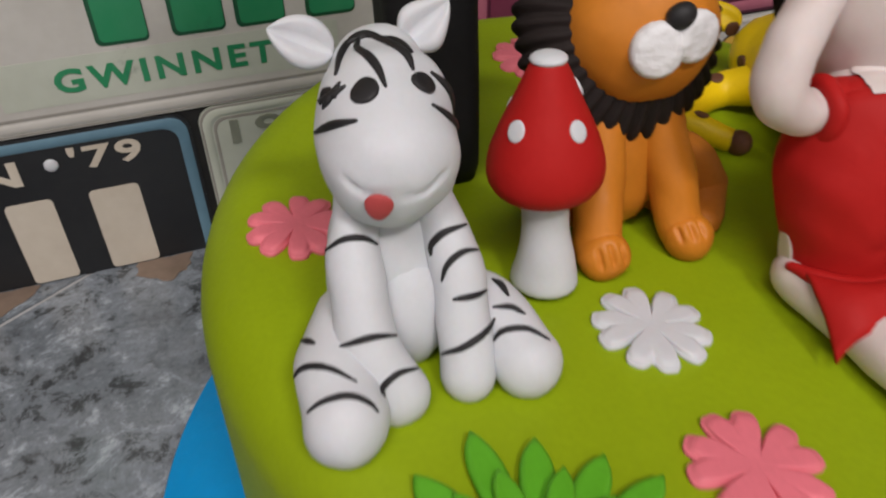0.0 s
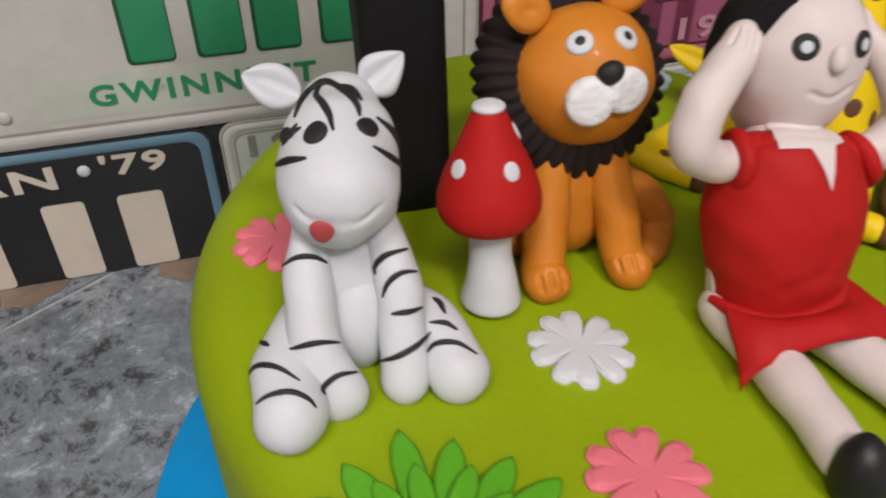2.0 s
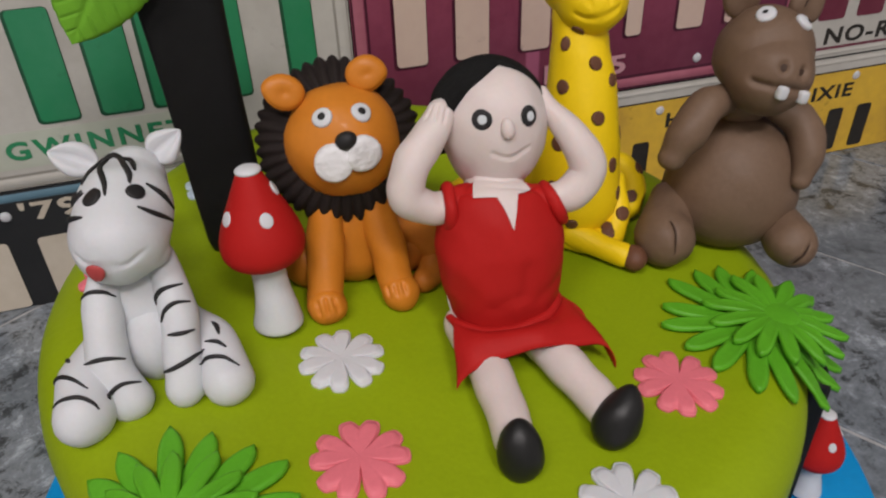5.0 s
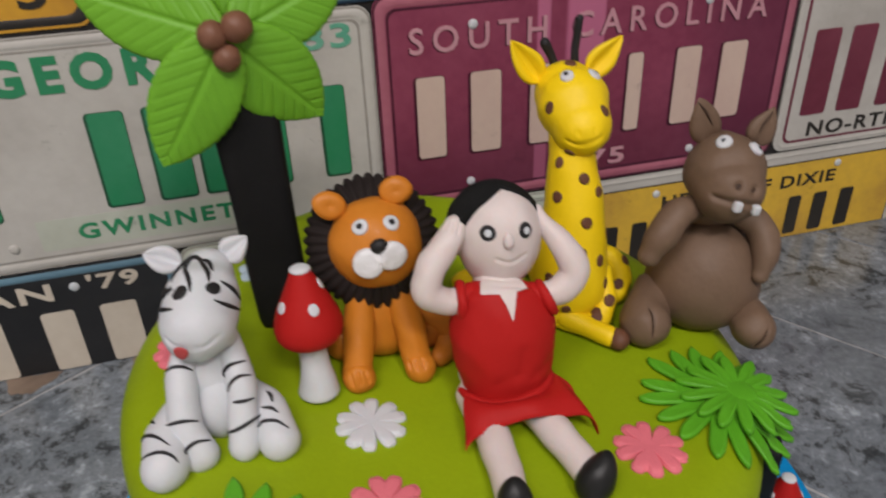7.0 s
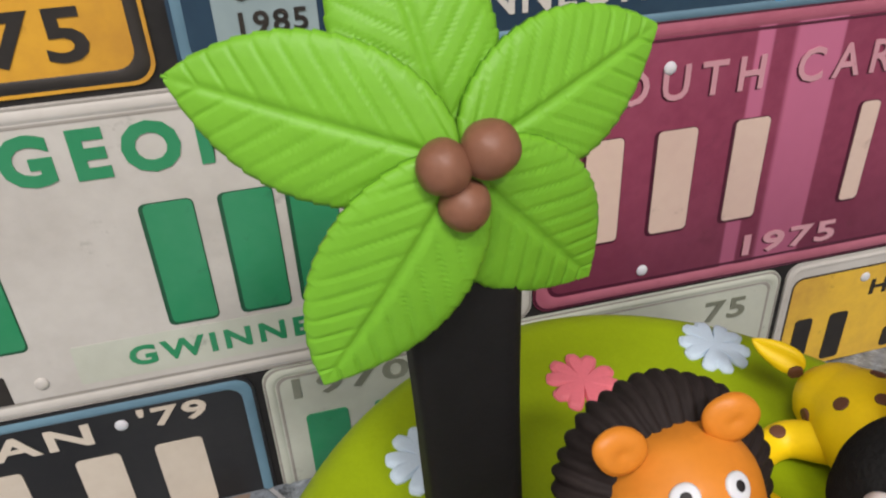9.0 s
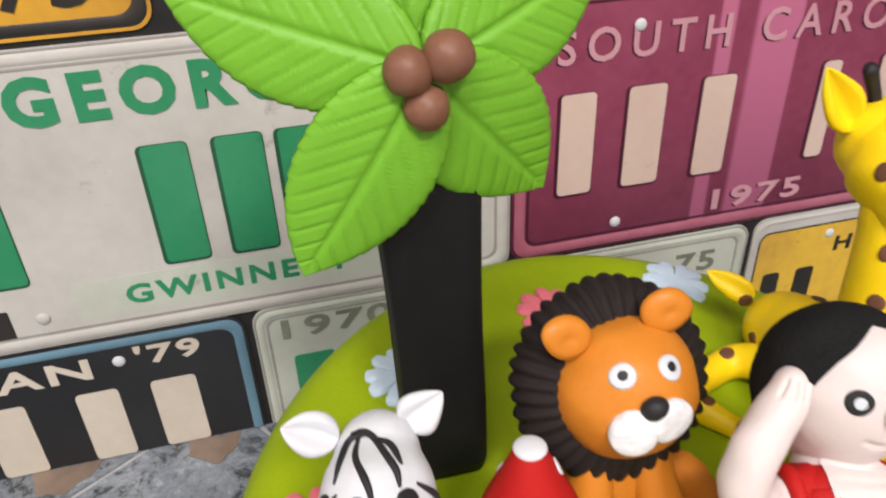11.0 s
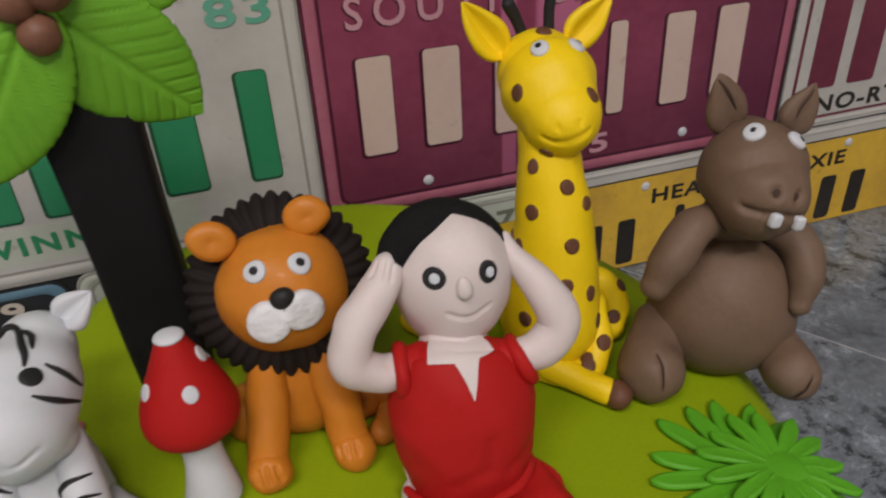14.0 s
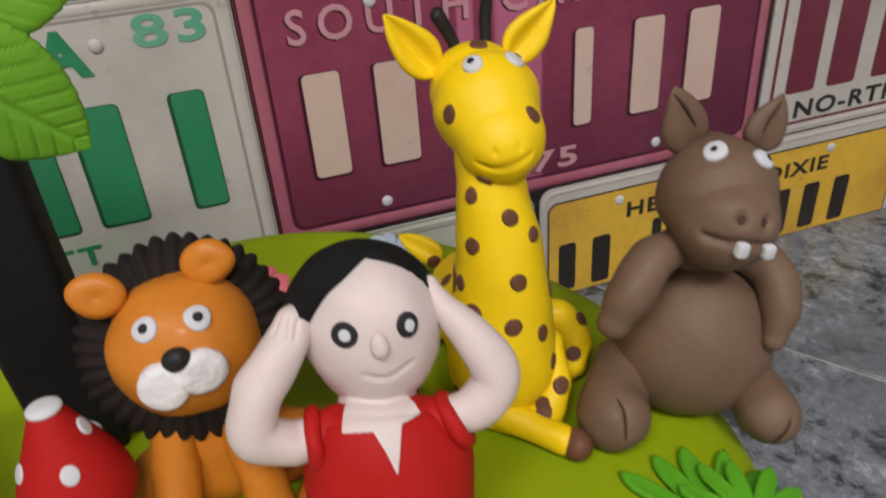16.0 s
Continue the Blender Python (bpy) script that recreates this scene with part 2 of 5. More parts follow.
class Clay:
    """One modelled figure: pieces of icing pressed together into one mesh. All lengths in mm."""

    def __init__(self):
        self.verts, self.faces, self.mats, self.slots = [], [], [], []

    def add(self, v, f, mat):
        if mat not in self.slots:
            self.slots.append(mat)
        base = sum(len(a) for a in self.verts)
        self.verts.append(np.asarray(v, float))
        self.faces += [tuple(i + base for i in q) for q in f]
        self.mats += [self.slots.index(mat)] * len(f)

    @staticmethod
    def grid_faces(rows, cols):
        f = []
        for i in range(rows - 1):
            for j in range(cols):
                k = (j + 1) % cols
                f.append((i * cols + j, i * cols + k, (i + 1) * cols + k, (i + 1) * cols + j))
        f.append(tuple(range(cols))[::-1])
        f.append(tuple((rows - 1) * cols + j for j in range(cols)))
        return f

    def ball(self, c, r, mat, turn=(0, 0, 0), egg=0.0, cols=28, rows=18, shape=None, grooves=()):
        """An egg-shaped lump; egg narrows its top, shape(unit) scales single directions, grooves press lines in."""
        r = (r, r, r) if np.isscalar(r) else r
        a = np.linspace(0, math.pi, rows + 2)[1:-1]
        a = np.concatenate([[0.02], a, [math.pi - 0.02]])
        b = np.arange(cols) * 2 * math.pi / cols
        A, B = np.meshgrid(a, b, indexing="ij")
        u = np.stack([np.sin(A) * np.cos(B), np.sin(A) * np.sin(B), -np.cos(A)], -1).reshape(-1, 3)
        p = u.copy()
        p[:, :2] *= (1 - egg * u[:, 2:3])
        if shape:
            p *= shape(u)[:, None]
        M = np.array(Euler([radians(t) for t in turn]).to_matrix())
        v = (p * np.array(r)) @ M.T + np.array(c, float)
        v = self.press_in(v, np.array(c, float), grooves)
        self.add(v, self.grid_faces(len(a), cols), mat)

    @staticmethod
    def press_in(v, c, grooves):
        for line, width, depth in grooves:
            line, _ = catmull(line, [1] * len(line), 24)
            d = np.min(np.linalg.norm(v[:, None, :] - line[None], axis=2), axis=1)
            pull = depth * np.exp(-(d / width) ** 2)
            way = c - v
            way /= np.linalg.norm(way, axis=1)[:, None] + 1e-9
            v = v + way * pull[:, None]
        return v

    def limb(self, pts, radii, mat, flat=1.0, cols=20, n=22, cap=1.0, grooves=(), wide=(1, 0, 0)):
        """A rolled sausage through pts with rounded ends; flat thins it across its depth."""
        p, r = catmull(pts, radii, n)
        t = np.gradient(p, axis=0)
        t /= np.linalg.norm(t, axis=1)[:, None]
        rings, rad, cen = [], [], []
        ends = max(5, n // 4)
        for k in range(ends):
            ang = (k + 0.35) / ends * math.pi / 2
            cen.append(p[0] - t[0] * r[0] * cap * math.cos(ang)), rad.append(r[0] * math.sin(ang)), rings.append(t[0])
        for k in range(len(p)):
            cen.append(p[k]), rad.append(r[k]), rings.append(t[k])
        for k in range(ends):
            ang = (ends - k - 0.65) / ends * math.pi / 2
            cen.append(p[-1] + t[-1] * r[-1] * cap * math.cos(ang)), rad.append(r[-1] * math.sin(ang)), rings.append(t[-1])
        v = []
        side = np.array(wide, float)
        for c, q, d in zip(cen, rad, rings):
            s = side - d * (side @ d)
            if np.linalg.norm(s) < 1e-3:
                s = np.cross(d, (0, 0, 1))
            s /= np.linalg.norm(s)
            o = np.cross(d, s)
            side = s
            b = np.arange(cols) * 2 * math.pi / cols
            v.append(c + q * (np.cos(b)[:, None] * s + flat * np.sin(b)[:, None] * o))
        v = np.concatenate(v)
        if grooves:
            mid = p[len(p) // 2] * 0 + p[-1]
            v = self.press_in(v, mid, grooves)
        self.add(v, self.grid_faces(len(cen), cols), mat)

    def engrave(self, tree, pts, y0, eye, width, depth):
        """Press a line or a hole into the finished clay."""
        line, _ = catmull([(x, y0, z) for x, z in pts], [1] * len(pts), 30)
        on = [self.touch(tree, q, eye) for q in line]
        spots, nors = np.array([h for h, _ in on]), np.array([n for _, n in on])
        for v in self.verts:
            near = np.where(np.linalg.norm(v - spots.mean(0), axis=1) < 25)[0]
            if not len(near):
                continue
            d = np.linalg.norm(v[near][:, None, :] - spots[None], axis=2)
            k = d.argmin(1)
            v[near] -= nors[k] * (depth * np.exp(-(d[np.arange(len(near)), k] / width) ** 2))[:, None]

    def tree(self):
        v = [tuple(x) for x in np.concatenate(self.verts)]
        return BVHTree.FromPolygons(v, self.faces)

    def touch(self, tree, p, eye):
        """Where the way from eye through p first meets the clay, with the outward normal."""
        e, q = Vector(eye), Vector(p)
        d = (q - e).normalized()
        hit, nor, _, _ = tree.ray_cast(e, d)
        if hit is None:
            hit, nor, _, _ = tree.find_nearest(q)
        if nor.dot(d) > 0:
            nor = -nor
        return np.array(hit), np.array(nor)

    def strand(self, tree, pts, y0, eye, width, mat, lift=0.15):
        """A rolled thread, thin at its ends, laid on the clay."""
        pts3, _ = catmull([(x, y0, z) for x, z in pts], [1] * len(pts), 16)
        on = []
        for q in pts3:
            way = (Vector(q) - Vector(eye)).normalized()
            if tree.ray_cast(Vector(eye), way)[0] is None:
                continue
            h, nn = self.touch(tree, q, eye)
            if on and np.linalg.norm(h - last) > 4.0:
                break
            last = h
            on.append(h + nn * width * lift)
        k = len(on)
        if k < 3:
            return
        rad = [width * (0.35 + 0.65 * math.sin(math.pi * (i + 0.4) / (k - 0.2))) for i in range(k)]
        self.limb(on, rad, mat, cols=8, n=18)

    def dot(self, tree, p, eye, r, mat, thick=0.25, squash=1.0, lift=0.0):
        """A pressed disc of icing lying on the clay."""
        h, nn = self.touch(tree, p, eye)
        q = Vector(nn).to_track_quat("Z", "Y").to_matrix()
        M = np.array(q)
        u_cols, a = 20, np.array([0.15, 0.5, 0.8, 1.0, 1.25, 1.57])
        v = []
        for k, ang in enumerate(a):
            b = np.arange(u_cols) * 2 * math.pi / u_cols
            rr = math.sin(ang)
            v.append(np.stack([squash * r * rr * np.cos(b), r * rr * np.sin(b), np.full(u_cols, r * thick * math.cos(ang) ** 0.6)], -1))
        b = np.arange(u_cols) * 2 * math.pi / u_cols
        v.append(np.stack([squash * r * np.cos(b), r * np.sin(b), np.full(u_cols, -r * 0.35)], -1))
        v = np.concatenate(v)[::-1]
        self.add(v @ M.T + h + nn * lift, self.grid_faces(len(a) + 1, u_cols), mat)
        return h, nn

    def ear(self, base, tip, width, mat, thick=0.35, dent=0.8, point=0.6, inner=None, front=(0, -1, 0.2)):
        """A pinched leaf-shaped ear, hollowed on its front."""
        b, t = np.array(base, float), np.array(tip, float)
        up = t - b
        length = np.linalg.norm(up)
        up /= length
        f = np.array(front, float)
        f -= up * (f @ up)
        f /= np.linalg.norm(f)
        s = np.cross(up, f)
        rows, cols, v = 22, 24, []
        for i in range(rows):
            u = (i + 0.15) / (rows - 0.7)
            w = width * (math.sin(math.pi * u ** point)) ** 0.75 if 0 < u < 1 else 0.05
            w = max(w, 0.06 * width)
            for j in range(cols):
                a = 2 * math.pi * j / cols
                x, y = math.cos(a), math.sin(a)
                depth = w * thick * y
                if y > 0:
                    depth -= w * dent * math.exp(-(x / 0.42) ** 2) * thick * y * 1.6
                v.append(b + up * length * u + s * x * w + f * depth)
        self.add(v, self.grid_faces(rows, cols), mat)
        if inner:
            line = [b + up * length * k + f * width * thick * 0.12 for k in (0.3, 0.5, 0.72)]
            self.limb(line, [width * 0.12, width * 0.22, width * 0.05], inner, cols=8, n=8)

    def make(self, name, x, y, z, uneven=0.0):
        v = np.concatenate(self.verts)
        if uneven:
            a, b, c = v.T
            v = v + uneven * np.stack([np.sin(0.31 * b + 0.17 * c + 1) + 0.6 * np.sin(0.53 * c + 0.4 * a), np.sin(0.29 * c + 0.21 * a + 2) + 0.6 * np.sin(0.57 * a + 0.3 * b),
                                       np.sin(0.33 * a + 0.19 * b + 3) + 0.6 * np.sin(0.49 * b + 0.4 * c)], -1)
        me = bpy.data.meshes.new(name)
        me.from_pydata([((a - x) / 1000, (b - y) / 1000, (c - z) / 1000) for a, b, c in v], [], self.faces)
        me.polygons.foreach_set("material_index", self.mats)
        me.polygons.foreach_set("use_smooth", [True] * len(me.polygons))
        for m in self.slots:
            me.materials.append(m)
        me.update()
        ob = new(name, me)
        ob.location = (x / 1000, y / 1000, z / 1000)
        return ob


def mesh_of(name, verts, faces, mat, smooth=False):
    me = bpy.data.meshes.new(name)
    me.from_pydata([tuple(v) for v in verts], [], faces)
    me.materials.append(mat)
    if smooth:
        me.polygons.foreach_set("use_smooth", [True] * len(me.polygons))
    me.update()
    return me


def part_of(name, me, parent, label="", place=None):
    ob = new(name, me)
    ob.parent = parent
    if place is not None:
        ob.matrix_basis = place
    return tagged(ob, label)


def box_mesh(name, x0, x1, y0, y1, z0, z1, mat, bevel=0.0):
    bm = bmesh.new()
    bmesh.ops.create_cube(bm, size=1.0)
    for v in bm.verts:
        v.co = Vector(((x0 + x1) / 2 + v.co.x * (x1 - x0), (y0 + y1) / 2 + v.co.y * (y1 - y0), (z0 + z1) / 2 + v.co.z * (z1 - z0)))
    if bevel:
        bmesh.ops.bevel(bm, geom=bm.edges[:], offset=bevel, segments=2, affect="EDGES", profile=0.5)
    me = bpy.data.meshes.new(name)
    bm.to_mesh(me)
    bm.free()
    me.materials.append(mat)
    return me


# ---------------------------------------------------------------- room
WALL_Y = 0.198
wall_north = tagged(new("wall_north", box_mesh("wall_north", -1.2, 1.2, WALL_Y, WALL_Y + 0.08, -0.03, 1.6, DARKWALL)),
                    "dark wall covered with a print of old licence plates", "wall", kind="structure")
# three walls and a ceiling, out of view, added to bounce light
tagged(new("unseen_wall_east", box_mesh("unseen_wall_east", 1.2, 1.28, -2.2, 0.278, -0.03, 1.6, PLASTER)), "unseen plaster wall added to bounce light", "wall", kind="structure")
tagged(new("unseen_wall_west", box_mesh("unseen_wall_west", -1.28, -1.2, -2.2, 0.278, -0.03, 1.6, PLASTER)), "unseen plaster wall added to bounce light", "wall", kind="structure")
tagged(new("unseen_wall_south", box_mesh("unseen_wall_south", -1.28, 1.28, -2.28, -2.2, -0.03, 1.6, PLASTER)), "unseen plaster wall added to bounce light", "wall", kind="structure")
tagged(new("ceiling", box_mesh("ceiling", -1.28, 1.28, -2.28, 0.278, 1.6, 1.66, PLASTER)), "unseen white ceiling added to bounce light", "ceiling", kind="structure")
counter = tagged(new("counter", box_mesh("counter", -1.2, 1.2, -2.2, WALL_Y, -0.03, -0.0012, GROUT)),
                 "grey slate tiled counter with pale grout joints", "counter", kind="structure")

# ---------------------------------------------------------------- cake and board
CX, CY, CR = -9.5, 0.0, 141.0


def lathe(name, profile, mat, cols=128, warp=None):
    v, f = [], []
    for r, z in profile:
        for j in range(cols):
            a = 2 * math.pi * j / cols
            p = [r * math.cos(a), r * math.sin(a), z]
            if warp:
                p = warp(p, a)
            v.append([c / 1000 for c in p])
    f = Clay.grid_faces(len(profile), cols)
    return mesh_of(name, v, f, mat, True)


def cake_profile():
    h, fil = 1.0, 19.0
    rows = [(0.5, 0), (CR * 0.6, 0), (CR + 1.0, 0.0), (CR + 1.5, 3.0), (CR + 1.0, 12), (CR + 0.5, 40)]
    for k in range(11):
        a = k / 10 * math.pi / 2
        rows.append((CR - fil + fil * math.cos(a), 103 - fil + fil * math.sin(a)))
    rows += [(CR * 0.75, 103.0), (CR * 0.5, 103.0), (CR * 0.25, 103.0), (0.5, 103.0)]
    return rows


def slope(p, a):
    x, y, z = p
    lift = (top_of_cake(x + CX, y + CY) - 12.0) / 103.0
    wob = 1 + 0.006 * math.sin(3 * a + 1) + 0.004 * math.sin(5 * a)
    return [x * wob, y * wob, z * lift]


cake = new("cake", lathe("cake", cake_profile(), LIME, 160, slope))
cake.location = (CX / 1000, CY / 1000, 0.012)
tagged(cake, "round cake covered in smooth lime green icing on a blue board", "cake")
board = new("cake_board", lathe("cake_board", [(0.5, 0), (179, 0), (181, 1.5), (181, 10.5), (180, 12), (0.5, 12)], BLUE, 128))
board.location = (-0.004, -0.007, 0.0)
tagged(board, "round bright blue foil cake board on the counter", "cake board")


# ---------------------------------------------------------------- figures
def zebra():
    c, eye = Clay(), (-132, -130, 236)
    g = top_of_cake(-107, -30)
    c.ball((-105.4, -29.5, 131.5), (9.5, 9.5, 14.0), WHITE, (-10, 0, 0))
    c.limb([(-106, -21, 130), (-106, -19.5, 142), (-105, -17, 154), (-104, -15, 165)], [14.5, 13.5, 10, 7.5], WHITE)
    c.limb([(-118, -27, 130), (-123.6, -39, 129.5), (-125.2, -51.5, 125.9)], [7.2, 8.2, 8.6], WHITE)
    c.limb([(-95, -24, 131), (-87.6, -35, 128.5), (-84.9, -48.0, 123.9)], [6.2, 7.3, 7.7], WHITE)
    c.limb([(-112.5, -22, 157), (-116, -31, 146), (-116.8, -40.5, 133.5), (-113.0, -46.8, 124.0)], [4.6, 5.7, 6.2, 6.4], WHITE)
    c.limb([(-98, -22, 156), (-95.5, -31, 146), (-96.3, -40.6, 132.5), (-97.6, -45.8, 123.6)], [4.4, 5.5, 5.7, 6.0], WHITE)
    c.limb([(-101.5, -5, 174.0), (-103.6, -15, 171.2), (-106.2, -26.3, 167.0)], [10.3, 13.7, 13.4], WHITE, n=60, cols=100)
    c.ball((-103.8, -26.5, 161.4), (10.5, 10.0, 6.6), WHITE, (-20, 0, 0))
    c.ear((-110, -3, 179.5), (-122.6, -2, 186.3), 5.4, WHITE, 0.5, 0.9, 0.75, front=(0.1, -0.8, 0.5))
    c.ear((-95, -3, 179), (-84.8, -2.5, 187.0), 5.6, WHITE, 0.5, 0.9, 0.75, front=(-0.1, -0.8, 0.5))
    t = c.tree()
    for pts in ([(-108.3, 193.4), (-111.7, 192.6), (-114.0, 190.0), (-115.3, 187.4)],
                [(-110.0, 193.2), (-110.8, 191.2), (-109.1, 188.7), (-107.5, 186.2), (-106.6, 183.1)],
                [(-108.3, 193.2), (-105.9, 191.7), (-103.0, 188.6), (-101.8, 186.0)],
                [(-106.7, 192.7), (-104.2, 191.5), (-102.1, 189.1)],
                [(-111.6, 193.3), (-109.1, 193.5), (-105.9, 192.2)],
                [(-118.5, 183.5), (-116.8, 183.7), (-114.1, 185.1)],
                [(-118.3, 183.0), (-117.0, 184.8), (-115.6, 183.6)],
                [(-117.8, 182.0), (-116.6, 183.4), (-114.9, 185.8)],
                [(-119.5, 177.2), (-117.0, 177.7), (-112.8, 177.9)]):
        c.strand(t, pts, -30, eye, 0.92, BLACK)
    for pts in ([(-96.6, 178.1), (-93.0, 173.6), (-90.2, 167.9)], [(-101.7, 169.0), (-97.2, 166.1), (-92.4, 164.2)]):
        c.strand(t, pts, -18, (-48, -189, 297), 0.85, BLACK)
    c.engrave(t, [(-116.7, 168.0), (-113.4, 164.6), (-107.8, 162.2), (-101.9, 162.1), (-97.9, 164.8)], -34, eye, 0.7, 0.8)
    c.dot(t, (-110.6, -30, 183.4), eye, 2.85, BLACK, 0.3)
    c.dot(t, (-99.7, -30, 182.9), eye, 2.65, BLACK, 0.3)
    for pts in ([(-122.2, 161.2), (-119.1, 162.6), (-115.6, 162.1), (-113.3, 160.3)],
                [(-123.4, 150.7), (-120.4, 149.8), (-114.3, 148.5)],
                [(-122.5, 137.2), (-117.7, 136.8), (-111.6, 135.6)],
                [(-115.7, 117.6), (-116.0, 120.3), (-112.2, 123.7), (-107.9, 124.2)],
                [(-103.5, 154.8), (-103.3, 157.1), (-100.8, 158.9), (-96.3, 159.8)],
                [(-101.6, 147.3), (-100.4, 151.2), (-97.3, 153.4), (-93.6, 153.2)],
                [(-99.0, 141.4), (-94.5, 140.9), (-91.2, 143.1)],
                [(-102.1, 127.3), (-97.6, 126.6), (-92.5, 128.5), (-89.9, 132.8)],
                [(-131.8, 143.7), (-129.8, 142.2), (-127.4, 139.8)],
                [(-132.6, 131.4), (-130.1, 132.9), (-125.4, 130.1), (-121.3, 124.7)],
                [(-132.0, 119.4), (-128.6, 120.7), (-123.4, 119.5), (-119.4, 115.8), (-117.5, 111.9)],
                [(-91.1, 145.2), (-89.1, 142.9), (-87.2, 139.4)],
                [(-90.1, 136.8), (-86.4, 135.5), (-83.0, 132.2)],
                [(-90.3, 125.8), (-87.8, 128.3), (-82.3, 127.1), (-76.5, 121.0)]):
        c.strand(t, pts, -42, eye, 0.74, BLACK)
    c.ball((-112.0, -39.0, 164.5), (2.6, 0.8, 3.1), TONGUE, (6, 14, -22), -0.2)
    ob = c.make("zebra_figurine", -107, -30, g, 0.22)
    tagged(ob, "white sitting zebra figurine of icing with black stripes and red tongue", "figurine", "animal figurines on the cake")


def lion():
    c, eye = Clay(), (-102, -171, 301)
    c.limb([(-36, 6, 130), (-36, 5, 142), (-36, 5, 158)], [15.5, 14, 11], ORANGE)
    c.ball((-53, 3, 127), (9, 10, 10), ORANGE)
    c.ball((-18, 3, 125), (9.5, 11, 10), SHADEDORANGE)
    c.limb([(-19, 1, 137), (-11, 0, 131), (-6.5, -2, 124)], [6.0, 6.6, 6.2], SHADEDORANGE)
    c.limb([(-6.5, -2, 123), (-10, -9, 119.5), (-13.5, -13, 119)], [6.0, 5.2, 4.6], SHADEDORANGE)
    c.limb([(-44, -3, 152), (-47, -9, 138), (-49.5, -16, 125.5), (-50, -20, 122.6)], [6.0, 6.6, 6.3, 6.8], ORANGE, n=48, cols=80)
    c.limb([(-28, -3, 152), (-26, -9, 138), (-24.5, -15.5, 124), (-24, -19.5, 121.2)], [6.0, 6.5, 6.2, 6.7], ORANGE, n=48, cols=80)
    pleat = lambda u: 1 + 0.036 * (2 * np.abs(np.cos(19 * np.arctan2(u[:, 1], u[:, 0]))) - 1) * np.clip(1.35 * np.hypot(u[:, 0], u[:, 1]) - 0.3, 0, 1)
    c.ball((-35.5, 7.5, 170), (27.5, 27.5, 14.5), MANE, (62, 0, 0), cols=264, rows=26, shape=pleat)
    c.ball((-35.5, 1.0, 173.0), (19.4, 18.4, 19.2), GLOSSORANGE, cols=40, rows=28)
    for x, z, rz in ((-52.0, 193.8, 20), (-25.2, 195.8, -15)):
        c.ball((x, 1.5, z - 1.2), (6.8, 2.8, 5.8), ORANGE, (-25, rz, 0), shape=lambda u: 1 - 0.55 * np.exp(-((u[:, 0] / 0.6) ** 2 + ((u[:, 2] + 0.15) / 0.6) ** 2)) * (u[:, 1] < 0), cols=36, rows=24)
    t = c.tree()
    for x, z in ((-42.9, 188.7), (-30.6, 188.4)):
        c.dot(t, (x, -12, z), eye, 3.2, WHITE, 0.3)
        c.dot(t, (x, -12, z), eye, 1.35, BLACK, 0.2, lift=0.75)
    for x, z, r in ((-39.4, 170.6, 6.3), (-29.5, 171.9, 6.0)):
        c.dot(t, (x, -12, z), eye, r, ROUGHWHITE, 0.38)
    h, nn = c.touch(t, (-35.2, -12, 178.0), eye)
    c.ball(h + nn * 1.2, (3.3, 2.8, 3.0), BLACK)
    for pts in ([(-54.4, 127.4), (-52.7, 122.2)], [(-50.9, 127.9), (-48.9, 121.7)], [(-47.8, 127.4), (-45.6, 121.8)], [(-31.4, 128.0), (-29.7, 124.2)], [(-27.7, 128.1), (-25.4, 123.6)], [(-25.0, 128.4), (-22.6, 124.0)]):
        c.engrave(t, pts, -24, (-134, -138, 235), 0.6, 1.2)
    ob = c.make("lion_figurine", -36, 0, top_of_cake(-36, 0), 0.22)
    tagged(ob, "orange sitting lion figurine of icing with pleated dark mane", "figurine", "animal figurines on the cake")


